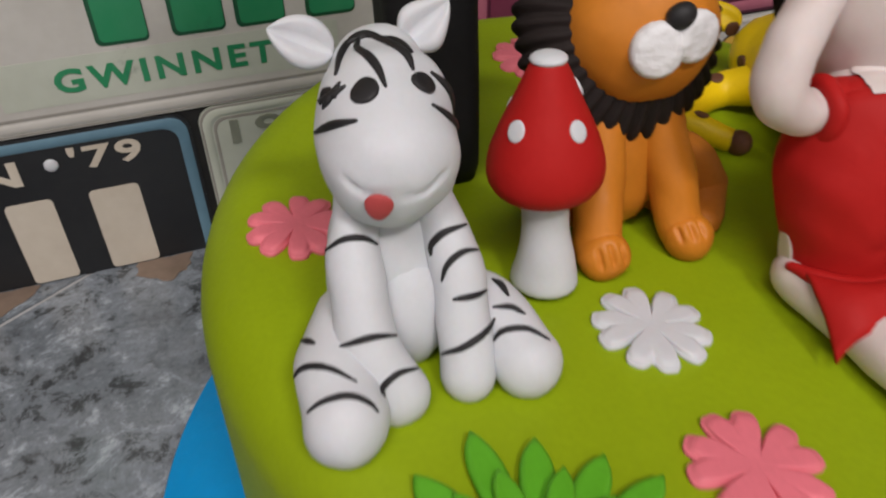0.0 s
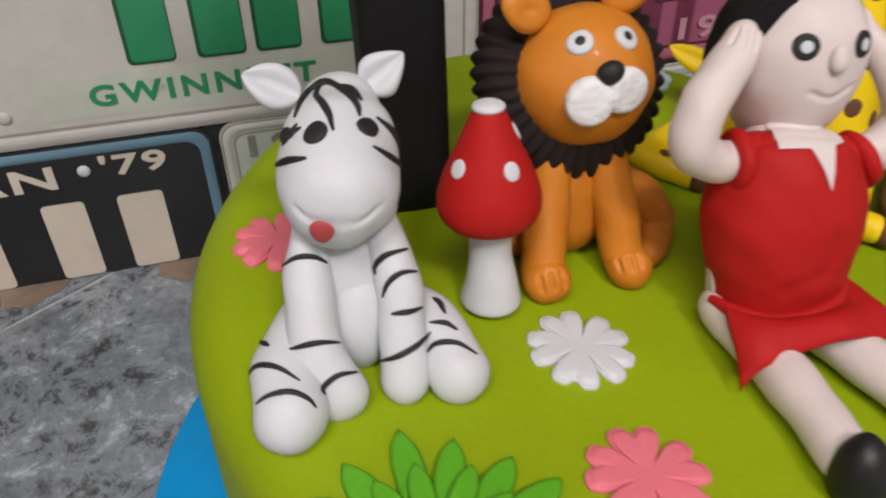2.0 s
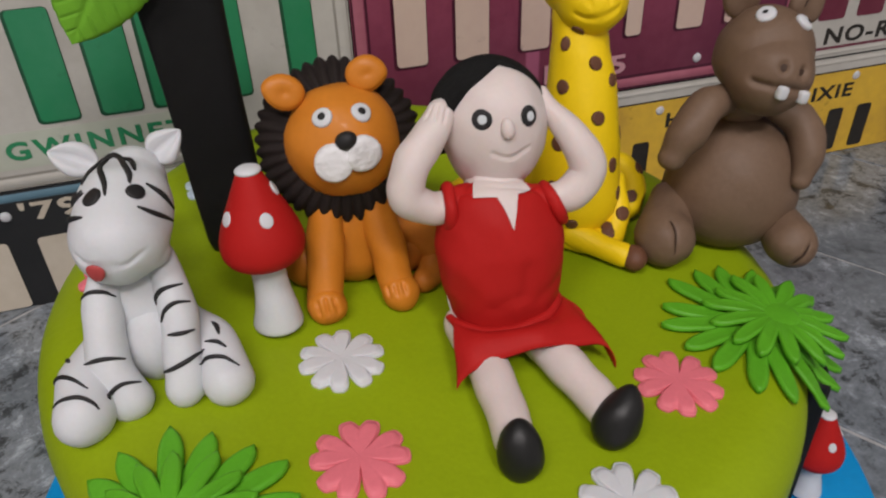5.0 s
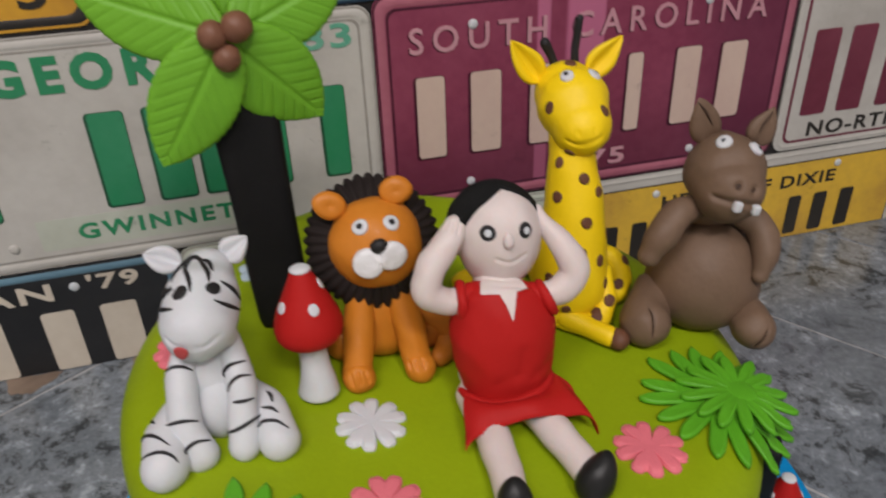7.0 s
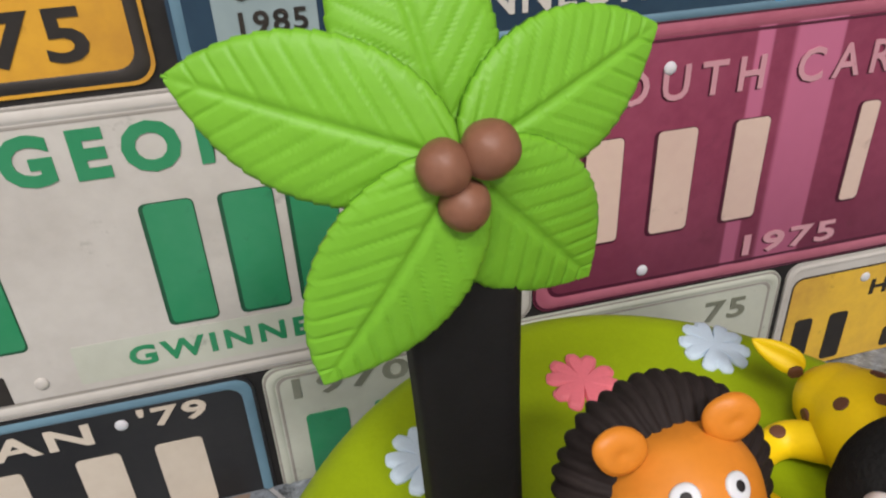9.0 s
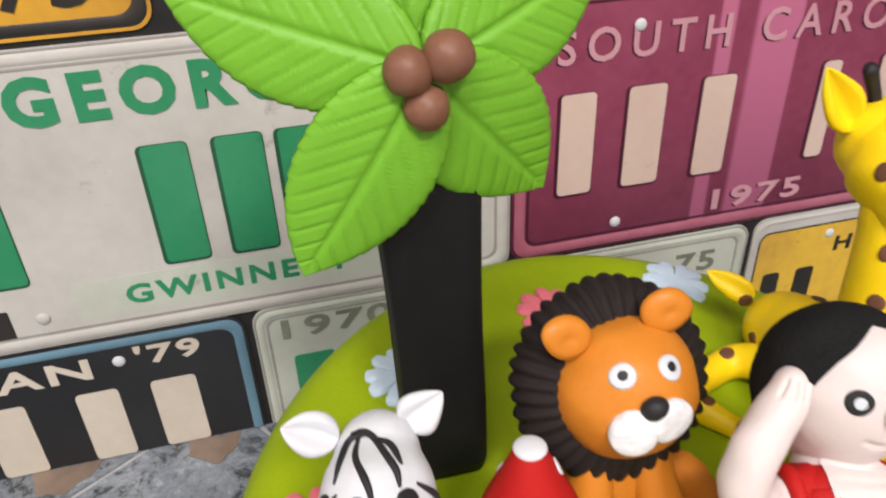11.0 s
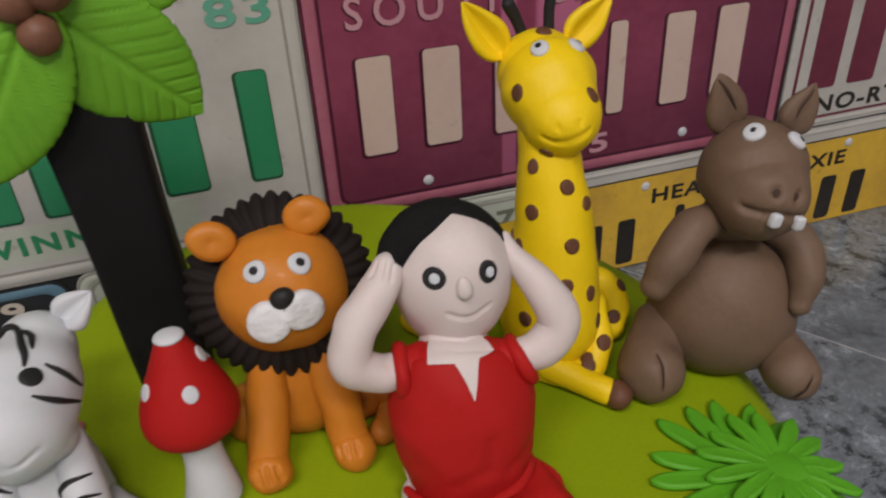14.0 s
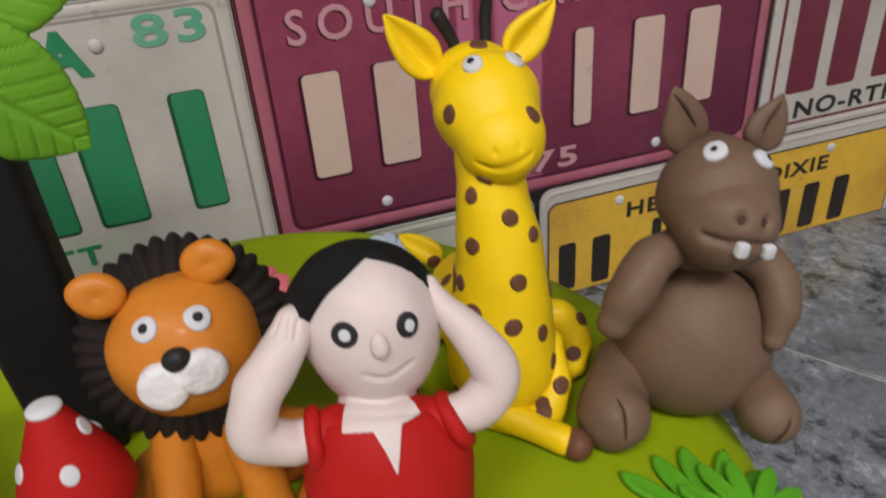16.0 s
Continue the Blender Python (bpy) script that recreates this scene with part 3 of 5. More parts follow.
def giraffe():
    c, eye = Clay(), (-18, -157, 295)
    c.limb([(57, 20, 205), (57, 16, 188), (57, 11.5, 168), (56, 10, 148), (55.5, 9, 130)], [9, 10.8, 13.6, 16.5, 18.0], YELLOW)
    c.limb([(57, 14, 130), (61, 38, 132), (61, 52, 130)], [17, 18, 15], YELLOW)
    c.limb([(52, 40, 126), (40, 50, 121.5), (26, 47, 120.5), (13, 40, 120)], [8, 6.2, 5.4, 5.0], YELLOW)
    c.limb([(11.5, 39, 120), (16.5, 33, 119.5), (23, 24.5, 118)], [4.9, 4.8, 4.4], YELLOW)
    c.ball((25.2, 21.4, 117.8), (4.3, 4.3, 4.5), SPOT)
    c.limb([(49, -3, 120), (57.5, -11, 117.2), (64, -18.5, 115.9)], [5.0, 4.9, 4.8], YELLOW)
    c.ball((67.3, -21.6, 115.6), (5.0, 5.2, 5.0), SPOT)
    c.limb([(71, 6, 134), (68.5, -3, 123), (60, -8, 116.5), (44, 2, 119)], [4.8, 5.4, 5.4, 5.5], YELLOW)
    c.limb([(72, 20, 126), (79, 22, 132), (84, 20, 130), (86, 16, 123), (83, 12, 116.5)], [5.0, 5.6, 5.8, 5.8, 5.4], YELLOW)
    c.ear((54, 64, 138), (42, 78, 144), 5, YELLOW, 0.5, 0.4, 0.7)
    c.limb([(59.5, 31.0, 214.8), (59.5, 24, 211.9), (59.3, 14, 205.5)], [14.0, 15.9, 12.8], YELLOW, n=70, cols=120)
    for base, tip in (((48.5, 33, 220.8), (34.0, 34, 239.5)), ((70.5, 33, 220), (85.3, 33, 237))):
        c.ear(base, tip, 6.4, YELLOW, 0.45, 1.0, 0.7)
    c.limb([(56, 35, 224), (53, 35.5, 231), (49.8, 35, 236.8)], [1.9, 1.8, 2.1], BLACK)
    c.limb([(64, 35, 224), (64.6, 35.5, 236), (65.5, 35, 245.5)], [2.0, 1.7, 1.7], BLACK)
    t = c.tree()
    for x, z, r, s in ((41.4, 220.0, 2.4, 0.8), (67.9, 216.0, 2.4, 0.8), (50.8, 198.4, 2.2, 1.0), (40.6, 194.2, 2.2, 0.8), (57.9, 184.9, 2.3, 1.0), (65.0, 177.6, 2.3, 0.8),
                       (45.8, 178.4, 2.3, 1.0), (39.6, 167.4, 2.4, 0.8), (61.0, 160.8, 2.5, 1.0), (45.1, 154.9, 2.5, 1.0), (58.7, 143.9, 2.6, 1.0), (69.0, 139.0, 2.6, 0.8)):
        c.dot(t, (x, 5, z), eye, r * 1.12, SPOT, 0.22, s)
    for x, z in ((74.3, 156.2), (81.8, 142.1), (72.8, 126.1), (43.6, 135.4), (79.5, 127.8), (75.9, 114.2), (69.9, 103.4), (35.6, 124.1)):
        c.dot(t, (x, 5, z), eye, 2.7, SPOT, 0.22)
    for x, z in ((52.1, 154.1), (73.7, 134.1), (51.6, 134.5), (62.0, 146.0)):
        c.dot(t, (x, 30, z), (-114, -102, 319), 2.5, SPOT, 0.22)
    c.dot(t, (49.8, 5, 237.2), eye, 2.6, SPOT, 0.3)
    c.dot(t, (19.3, 34.3, 123), (-140, -147, 239), 2.6, SPOT, 0.22)
    c.dot(t, (36.5, 51, 126), (-108, -151, 306), 2.6, SPOT, 0.22)
    for x, z in ((34.7, 153.9), (52.6, 139.7), (40.7, 136.1), (65.2, 149.4), (64.5, 125.0), (77.8, 129.9)):
        c.dot(t, (x, 45, z), (-115.0, -130.0, 309.0), 2.6, SPOT, 0.22)
    for x, z in ((63.5, 120.3), (48.1, 125.4), (70.1, 124.9)):
        c.dot(t, (x, -5, z), (-62, -253, 311), 2.5, SPOT, 0.22)
    for x, z, px in ((48.0, 232.2, -0.3), (59.3, 231.5, 0.6)):
        c.dot(t, (x, 5, z), eye, 3.0, WHITE, 0.35)
        c.dot(t, (x + px, 5, z + 0.3), eye, 1.1, BLACK, 0.2, lift=0.95)
    c.engrave(t, [(49.3, 203.2), (53.3, 200.9), (59.1, 200.6), (64.9, 203.0)], 5, eye, 0.8, 1.0)
    for x, z in ((54.2, 205.7), (61.6, 206.3)):
        c.engrave(t, [(x, z)], 5, eye, 0.9, 0.9)
    ob = c.make("giraffe_figurine", 57, 15, top_of_cake(57, 15), 0.22)
    tagged(ob, "yellow sitting giraffe figurine of icing with brown spots", "figurine", "animal figurines on the cake")


def hippo():
    c, eye = Clay(), (-18, -157, 295)
    c.ball((117.6, -5.5, 132), (26.8, 25, 27.6), BROWN, (0, 4, 0), 0.12, cols=36, rows=24)
    c.ball((118, -1, 164), (10, 10, 10), BROWN)
    c.limb([(94, -3, 124), (85, -13, 121.0), (81.5, -19, 120.0)], [9.5, 10.8, 11.2], BROWN, cols=80, n=50)
    c.limb([(128, -9, 121), (129, -24, 118.5), (127.2, -35, 117.6)], [8.5, 9.1, 9.4], BROWN, cols=80, n=50)
    c.limb([(105, -7, 169), (96.8, -10, 168.5), (88.4, -12.5, 161), (82.8, -13.5, 152.0)], [6, 6.9, 7.2, 5.0], BROWN)
    c.limb([(128, -9, 164), (134.8, -15.5, 159), (135, -23, 150), (130.5, -28, 140.5)], [6, 6.4, 6.3, 3.5], BROWN)
    c.limb([(122.5, 1, 186), (118.3, -7, 185.2), (115.5, -15.5, 181.0)], [12.8, 17.3, 15.2], BROWN, n=70, cols=130)
    c.ear((113.6, 0, 196.5), (105.4, 0, 217), 7.4, BROWN, 0.5, 0.3, 0.62)
    c.ear((136.6, 0, 191.5), (143.8, 0, 208.0), 7.2, BROWN, 0.5, 0.3, 0.62)
    t = c.tree()
    for x, z, px in ((106.9, 204.8, -0.2), (125.2, 199.4, 1.4)):
        c.dot(t, (x, -18, z), eye, 3.3, WHITE, 0.4)
        c.dot(t, (x + px, -18, z - 0.1), eye, 1.2, BLACK, 0.2, lift=1.1)
    c.engrave(t, [(108.5, 177.0), (113.0, 174.4), (118.5, 171.6), (124.0, 169.9), (134.0, 167.2)], -18, eye, 1.0, 2.4)
    for x, z in ((121.1, 179.6), (130.6, 176.0)):
        c.engrave(t, [(x, z)], -18, eye, 1.5, 2.8)
        # a dark disc paints the shade in each nostril
        c.dot(t, (x, -18, z), eye, 1.55, CREASESHADE, 0.1, 1.15, lift=-1.5)
    c.engrave(t, [(78.4, 133.5), (81.4, 125.4), (82.8, 113.9)], -25, eye, 0.6, 1.0)
    c.engrave(t, [(151.5, 94.0), (149.7, 88.0), (144.2, 86.2)], -25, eye, 0.6, 1.0)
    # dark threads put the shade of ear slits and foot creases into colour
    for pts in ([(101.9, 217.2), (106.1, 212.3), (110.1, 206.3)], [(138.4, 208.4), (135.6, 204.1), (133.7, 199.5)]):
        c.strand(t, pts, -5, (-21, -166, 292), 0.62, CREASESHADE, 0.0)
    c.strand(t, [(78.4, 133.5), (81.4, 125.4), (82.8, 113.9)], -25, eye, 0.38, CREASESHADE, 0.0)
    c.strand(t, [(151.0, 94.0), (149.3, 88.2), (144.2, 86.4)], -25, eye, 0.38, CREASESHADE, 0.0)
    for x, z in ((115.7, 175.9), (124.7, 173.4)):
        h, nn = c.touch(t, (x, -25, z), (-62, -188, 298))
        c.ball(h + nn * 0.5, (1.8, 1.4, 2.3), WHITE, (0, 10, 0), shape=lambda u: 1 / (np.abs(u) ** 4).sum(1) ** 0.25)
    ob = c.make("hippo_figurine", 116, -8, top_of_cake(116, -8), 0.22)
    tagged(ob, "brown sitting hippo figurine of icing with two white teeth", "figurine", "animal figurines on the cake")


def doll():
    c, eye = Clay(), (-95, -197, 266)
    c.limb([(6, -33, 161.5), (5.4, -36, 157.5), (5.8, -38.5, 148), (5.7, -42, 136), (5.0, -44, 124)], [15.3, 18.9, 21.2, 19.7, 16.8], RED, flat=0.82, cols=120, n=80, cap=0.35)
    c.limb([(7, -28, 172), (6.5, -31, 161.5)], [8.0, 10.5], SKIN)
    bodice = c.tree()
    c.limb([(-8.5, -44, 121.5), (-7.5, -58, 120), (-8, -74, 120.5), (-9.6, -93, 119.5)], [7.0, 6.5, 6.5, 6.0], SKIN)
    c.limb([(14, -56, 119), (17, -72, 119), (20.5, -90, 118)], [7.2, 6.6, 6.0], SKIN)
    c.ball((-10.2, -98.3, 120.8), (6.4, 6.3, 9.8), SHOE, (-14, 0, 0), 0.16)
    c.ball((21.5, -95.5, 119.8), (6.7, 6.5, 10.3), SHOE, (-14, 30, 0), 0.16)
    c.limb([(-7, -35, 163), (-16.0, -35.5, 163.5), (-23.0, -35.5, 169.5), (-20.5, -33, 178), (-13.5, -29.5, 184.5), (-9.2, -27, 189.6)], [5.0, 5.4, 5.8, 5.6, 5.4, 4.8], SKIN, n=60, cols=90)
    c.limb([(20, -39, 160.5), (28.5, -40.5, 163), (34.5, -40, 170), (30.7, -36, 179.6), (25.7, -30.5, 187), (23.5, -27, 192)], [5.0, 5.6, 6.0, 5.0, 3.4, 1.9], SKIN, n=36)
    for inner, mid, axis in (((-3, -35, 162), (-10.2, -35.5, 162.6), (-0.95, 0.1, 0.05)), ((15, -38, 160), (23.2, -40, 160), (0.88, -0.1, 0.42))):
        c.limb([inner, mid], [6.6, 6.2], RED, cap=0.2)
        ax = Vector(axis).normalized()
        up = ax.orthogonal().normalized()
        out = ax.cross(up)
        ring = [tuple(Vector(mid) + 6.2 * (math.cos(k * math.pi / 8) * up + math.sin(k * math.pi / 8) * out)) for k in range(18)]
        c.limb(ring, [2.0] * 18, RED, cols=14, n=60)
    c.ball((9, -24.2, 180.4), (16.6, 16.0, 21.6), SKIN, egg=-0.12, cols=130, rows=90)
    part_line = lambda u: 0.77 + 0.27 / (1 + np.exp(-34 * (u[:, 2] - 0.80 + 0.95 * np.abs(u[:, 0] - 0.12) + 0.3 * np.maximum(u[:, 0] - 0.12, 0) + 1.35 * (u[:, 1] + 0.08))))
    c.ball((7.4, -22.6, 182.8), (18.6, 17.0, 20.2), HAIR, cols=96, rows=72, shape=part_line)
    hem = [(4.8 + 18.2 * math.cos(a), -43.4 + 15.0 * math.sin(a), 127.6 + 1.2 * math.cos(a)) for a in np.linspace(math.pi * 1.02, math.pi * 1.98, 9)]
    c.limb(hem, [1.4, 2.0, 2.1, 2.1, 2.1, 2.1, 2.1, 2.0, 1.4], RED, cols=10, n=40)
    c.limb([(23, -47, 126), (28.5, -52, 122.5), (30, -54, 119.5)], [2.0, 2.3, 1.8], RED, flat=0.6)
    # skirt: a flared sheet of icing over the thighs
    cols, rows, v = 40, 10, []
    for side in (0, 1):
        for i in range(rows):
            k = i / (rows - 1)
            for j in range(cols):
                s = j / (cols - 1)
                a = math.pi * (1.07 + 0.93 * s)
                wx, wy, wz = 4.8 + 17.8 * math.cos(a), -43 + 14.8 * math.sin(a), 127.0
                hx = 9 + (28.5 if math.cos(a) < 0 else 26.5) * math.cos(a)
                hy = -63.5 - 5.5 * abs(math.cos(a)) ** 3 - 5.0 * math.sin(a) ** 2
                hz = 113.6 - 0.06 * hx + 14.2 * abs(math.sin(a)) ** 0.8 + 0.6 * math.sin(7 * a)
                e = k ** 1.15
                p = [wx + (hx - wx) * k, wy + (hy - wy) * e, wz + (hz - wz) * k ** 1.2 + 3.6 * math.sin(math.pi * k)]
                off = -0.9 * side
                v.append((p[0], p[1] - off * 0.4, p[2] + off))
    f = []
    m = rows * cols
    for i in range(rows - 1):
        for j in range(cols - 1):
            a, b = i * cols + j, i * cols + j + 1
            f += [(a, b, b + cols, a + cols), (m + a, m + a + cols, m + b + cols, m + b)]
    for j in range(cols - 1):
        a = (rows - 1) * cols + j
        f.append((a, a + 1, m + a + 1, m + a))
    for i in range(rows - 1):
        a = i * cols
        b = i * cols + cols - 1
        f += [(a, a + cols, m + a + cols, m + a), (b, m + b, m + b + cols, b + cols)]
    c.add(v, f, RED)
    t = c.tree()
    for x, z, s in ((1.0, 190.3, 0.95), (16.0, 189.3, 0.85)):
        c.dot(t, (x, -36, z), eye, 3.1, BLACK, 0.16, s)
        c.dot(t, (x + 0.2, -36, z - 0.2), eye, 1.45, WHITE, 0.2, s, lift=0.4)
    c.dot(t, (-15, -42.5, 130.7), (-139.6, -147, 239.4), 6.2, SKIN, 0.05, 0.5)
    for pts in ([(7.0, 151), (6.4, 146), (6.8, 141)], [(11.5, 139.5), (15.0, 142.5), (19.0, 148.5)], [(-3.0, 139.0), (1.5, 141.0), (4.5, 141.5)]):
        c.engrave(t, pts, -60, (-62, -253, 311), 2.4, 0.55)
    c.engrave(t, [(4.4, 177.9), (8.0, 176.0), (12.0, 175.7), (15.9, 177.6)], -36, (-62, -188, 298), 0.6, 0.95)
    h, nn = c.touch(t, (9.6, -36, 186.6), eye)
    c.ball(h + nn * 0.5, (2.2, 1.9, 3.2), SKIN, (-15, 0, 0), 0.12)
    for pts in ([(-14.6, 192.2), (-12.9, 195.5)], [(-11.8, 190.4), (-10.9, 195.0)], [(-9.0, 189.2), (-8.1, 193.6)]):
        c.engrave(t, pts, -31, (-62, -188, 298), 0.5, 0.7)
    # the open neck of the dress
    rows_v, fine = [], []
    edges = [((-6.2, 184.0), (3.5, 181.0)), ((-6.0, 178.5), (10.5, 173.9)), ((-5.4, 171.6), (12.4, 170.4)), ((1.9, 169.1), (8.6, 169.5)), ((5.0, 162.3), (8.3, 161.3)), ((8.0, 155.0), (8.2, 155.0))]
    for lo, hi in zip(edges, edges[1:]):
        fine += [np.array(lo) + (np.array(hi) - np.array(lo)) * k / 6 for k in range(6)]
    fine.append(np.array(edges[-1]))
    for left, right in fine:
        for j in range(17):
            q = left + (right - left) * j / 16
            hh, nn = c.touch(bodice, (q[0], -46, q[1]), (-62, -188, 298))
            rows_v.append(hh + nn * 0.5)
    f = [(i * 17 + j, (i + 1) * 17 + j, (i + 1) * 17 + j + 1, i * 17 + j + 1) for i in range(len(fine) - 1) for j in range(16)]
    c.add(rows_v, f, SKIN)
    ob = c.make("doll_figurine", 4, -50, top_of_cake(4, -50), 0.22)
    tagged(ob, "sitting doll figurine of icing in a red dress with black hair", "figurine")


def mushroom(x, y, z, s, lean, label):
    """Toadstool: flared white stem, tall red cap, white dots."""
    root = new("mushroom")
    stem, cap = Clay(), Clay()
    stem.limb([(0, 0, 3.2), (0.3, 0, 9), (0.2, 0.5, 18), (0, 1, 31)], [8.4, 7.2, 5.7, 5.8], WHITE, cap=0.38)
    prof = [(27.6, 2.0), (26.8, 6.8), (27.8, 11.0), (31.4, 13.4), (36.6, 13.2), (43, 10.9), (48.6, 8.2), (53.8, 5.8), (57.5, 4.0), (59.4, 2.7), (60.1, 0.4)]
    p, r = catmull([(0.2, 1.5, h) for h, q in prof], [q for h, q in prof], 44)
    v = []
    for q, w in zip(p, r):
        a = np.arange(36) * 2 * math.pi / 36
        v.append(np.stack([q[0] + w * np.cos(a), q[1] + w * np.sin(a), np.full(36, q[2])], -1))
    cap.add(np.concatenate(v), Clay.grid_faces(len(p), 36), RED)
    t = cap.tree()
    pieces = [(stem, "stem", "white flared stem"), (cap, "cap", "red pointed cap")]
    tip = Clay()
    tip.ball((0.2, 1.5, 58.6), (4.1, 4.1, 1.6), WHITE)
    pieces.append((tip, "dot", "white dot on the tip"))
    for ang, h in ((-158, 43), (-75, 43), (-6, 50), (50, 43), (118, 45)):
        a = radians(ang)
        d = Clay()
        d.dot(t, (0.2, 1.5, h), (60 * math.cos(a), 1.5 + 60 * math.sin(a), h + 14), 2.5, WHITE, 0.2, 0.85)
        pieces.append((d, "dot", "white dot"))
    for c, name, lab in pieces:
        ob = c.make(name, 0, 0, 0)
        ob.parent = root
        tagged(ob, lab)
    root.matrix_basis = pose(x / 1000, y / 1000, z / 1000, *lean) @ Matrix.Diagonal((s, s, s, 1))
    tagged(root, label, "mushroom", "icing mushrooms")


zebra()
lion()
giraffe()
hippo()
doll()
mushroom(-67, -21, top_of_cake(-67, -21) - 0.4, 1.0, (-4, -0.5, 0), "red icing mushroom with white dots on the cake")
mushroom(132.5, -72.5, 12.0, 0.8, (0, 0, 60), "small red icing mushroom with white dots beside the cake")


# ---------------------------------------------------------------- palm, blossoms, grass tufts
def cake_height(x, y, stiff=False):
    """Height (mm) of the cake's top and rounded shoulder; stiff: icing that only sags a little past the edge."""
    t = max(0.0, math.hypot(x - CX, y - CY) - (CR - 19.0))
    if stiff:
        return top_of_cake(x, y) - 0.35 * t * t / 19.0 * (1 if t < 19 else 19 / t * 1.25)
    return top_of_cake(x, y) - (19.0 - math.sqrt(max(0.0, 361.0 - min(t, 18.6) ** 2)))


def palm_leaf(name, base, tip, half, bend, seed):
    """A thick cut leaf with a pressed midrib, slanting veins and a notched edge."""
    b, t = np.array(base, float), np.array(tip, float)
    up = t - b
    length = np.linalg.norm(up)
    up /= length
    face = np.array((0, -1, 0.12))
    face -= up * (face @ up)
    face /= np.linalg.norm(face)
    side = np.cross(up, face)
    rows, cols = 170, 37
    rnd = random.Random(seed)
    front, back = [], []
    for i in range(rows):
        u = i / (rows - 1)
        w = half * math.sin(math.pi / 2 * min(1, u / 0.45)) ** 0.5 if u < 0.45 else half * (1 - ((u - 0.45) / 0.55) ** 2.1) ** 0.9
        w = max(w, 0.25)
        notch = 0.0 if u > 0.97 else 0.45 * ((u * 16.0) % 1.0)
        for j in range(cols):
            s = 2 * j / (cols - 1) - 1
            edge = abs(s) ** 8 * notch
            x = s * (w + edge)
            vein = (u - 0.30 * abs(s) * w / half) * 9.0 + 0.15 * math.sin(seed)
            cut = math.exp(-(((vein + 0.5) % 1.0 - 0.5) / 0.06) ** 2) * min(1, abs(s) * 5) * (1 - abs(s) ** 8) * 0.6
            rib = 1.1 * math.exp(-(s * w / 0.9) ** 2) * (1 - u ** 4)
            camber = 1.5 * s * s * w / half
            puff = 1.0 * (1 - abs(s) ** 12)
            out = puff - cut - rib - camber - bend * u * u + 2.0 * math.sin(math.pi * u)
            p = b + up * length * u + side * x
            front.append((p + face * out) / 1000)
            back.append((p + face * (-camber - bend * u * u + 2.0 * math.sin(math.pi * u) - 1.4)) / 1000)
    v, m = front + back, rows * cols
    f = []
    for i in range(rows - 1):
        for j in range(cols - 1):
            a = i * cols + j
            f += [(a, a + 1, a + cols + 1, a + cols), (m + a, m + a + cols, m + a + cols + 1, m + a + 1)]
        a, c = i * cols, i * cols + cols - 1
        f += [(a, a + cols, m + a + cols, m + a), (c, m + c, m + c + cols, c + cols)]
    for j in range(cols - 1):
        a = (rows - 1) * cols + j
        f += [(j, m + j, m + j + 1, j + 1), (a, a + 1, m + a + 1, m + a)]
    return mesh_of(name, v, f, LEAF, True)


def palm():
    root = new("palm_tree")
    c = Clay()
    lo, hi = np.array((-75.0, 37.0, top_of_cake(-75, 37) - 0.5)), np.array((-79.0, 35.5, 250.0))
    rows, cols, v = 26, 40, []
    for i in range(rows):
        k = i / (rows - 1)
        q = lo + (hi - lo) * k
        wx, wy = 11.9 + 2.0 * k + 0.25 * math.sin(9 * k), 9.0 + 0.3 * math.sin(7 * k + 1)
        if i in (0, rows - 1):
            wx, wy = wx - 1.0, wy - 1.0
        for j in range(cols):
            a = 2 * math.pi * (j + 0.5) / cols
            ca, sa = math.cos(a), math.sin(a)
            r = (abs(ca) ** 7 + abs(sa) ** 7) ** (-1 / 7)
            v.append((q[0] + wx * r * ca, q[1] + wy * r * sa, q[2]))
    c.add(v, Clay.grid_faces(rows, cols), TRUNK)
    ob = c.make("trunk", 0, 0, 0)
    ob.parent = root
    tagged(ob, "black squared trunk")
    leaves = (((-79, 31.0, 255), (-90, 46, 303), 16.0, 2, 1), ((-80, 23.8, 256), (-130, 46, 272.5), 16.0, -4, 2), ((-78, 26.5, 255), (-32, 44, 272), 15.6, -3, 3),
              ((-81, 21.5, 257), (-47.5, 34, 218.2), 16.6, -1, 5), ((-79, 20.5, 258), (-111.5, 24, 208.3), 15.8, 1, 4))
    for base, tip, half, bend, seed in leaves:
        part_of("leaf", palm_leaf("leaf", base, tip, half, bend, seed), root, "bright green leaf with pressed veins")
    for x, y, z, r in ((-84.2, 18.6, 257.6, 5.5), (-75.2, 18.8, 259.8, 5.9), (-80.4, 18.6, 249.2, 5.3)):
        c = Clay()
        c.ball((x, y, z), (r, r * 0.95, r * 0.97), NUT, (20, 10 * x, 0), shape=lambda u: 1 + 0.02 * np.sin(5 * u[:, 0] + 3 * u[:, 2]))
        ob = c.make("coconut", 0, 0, 0)
        ob.parent = root
        tagged(ob, "round brown coconut")
    tagged(root, "black trunked palm tree of icing with five green leaves", "palm tree")


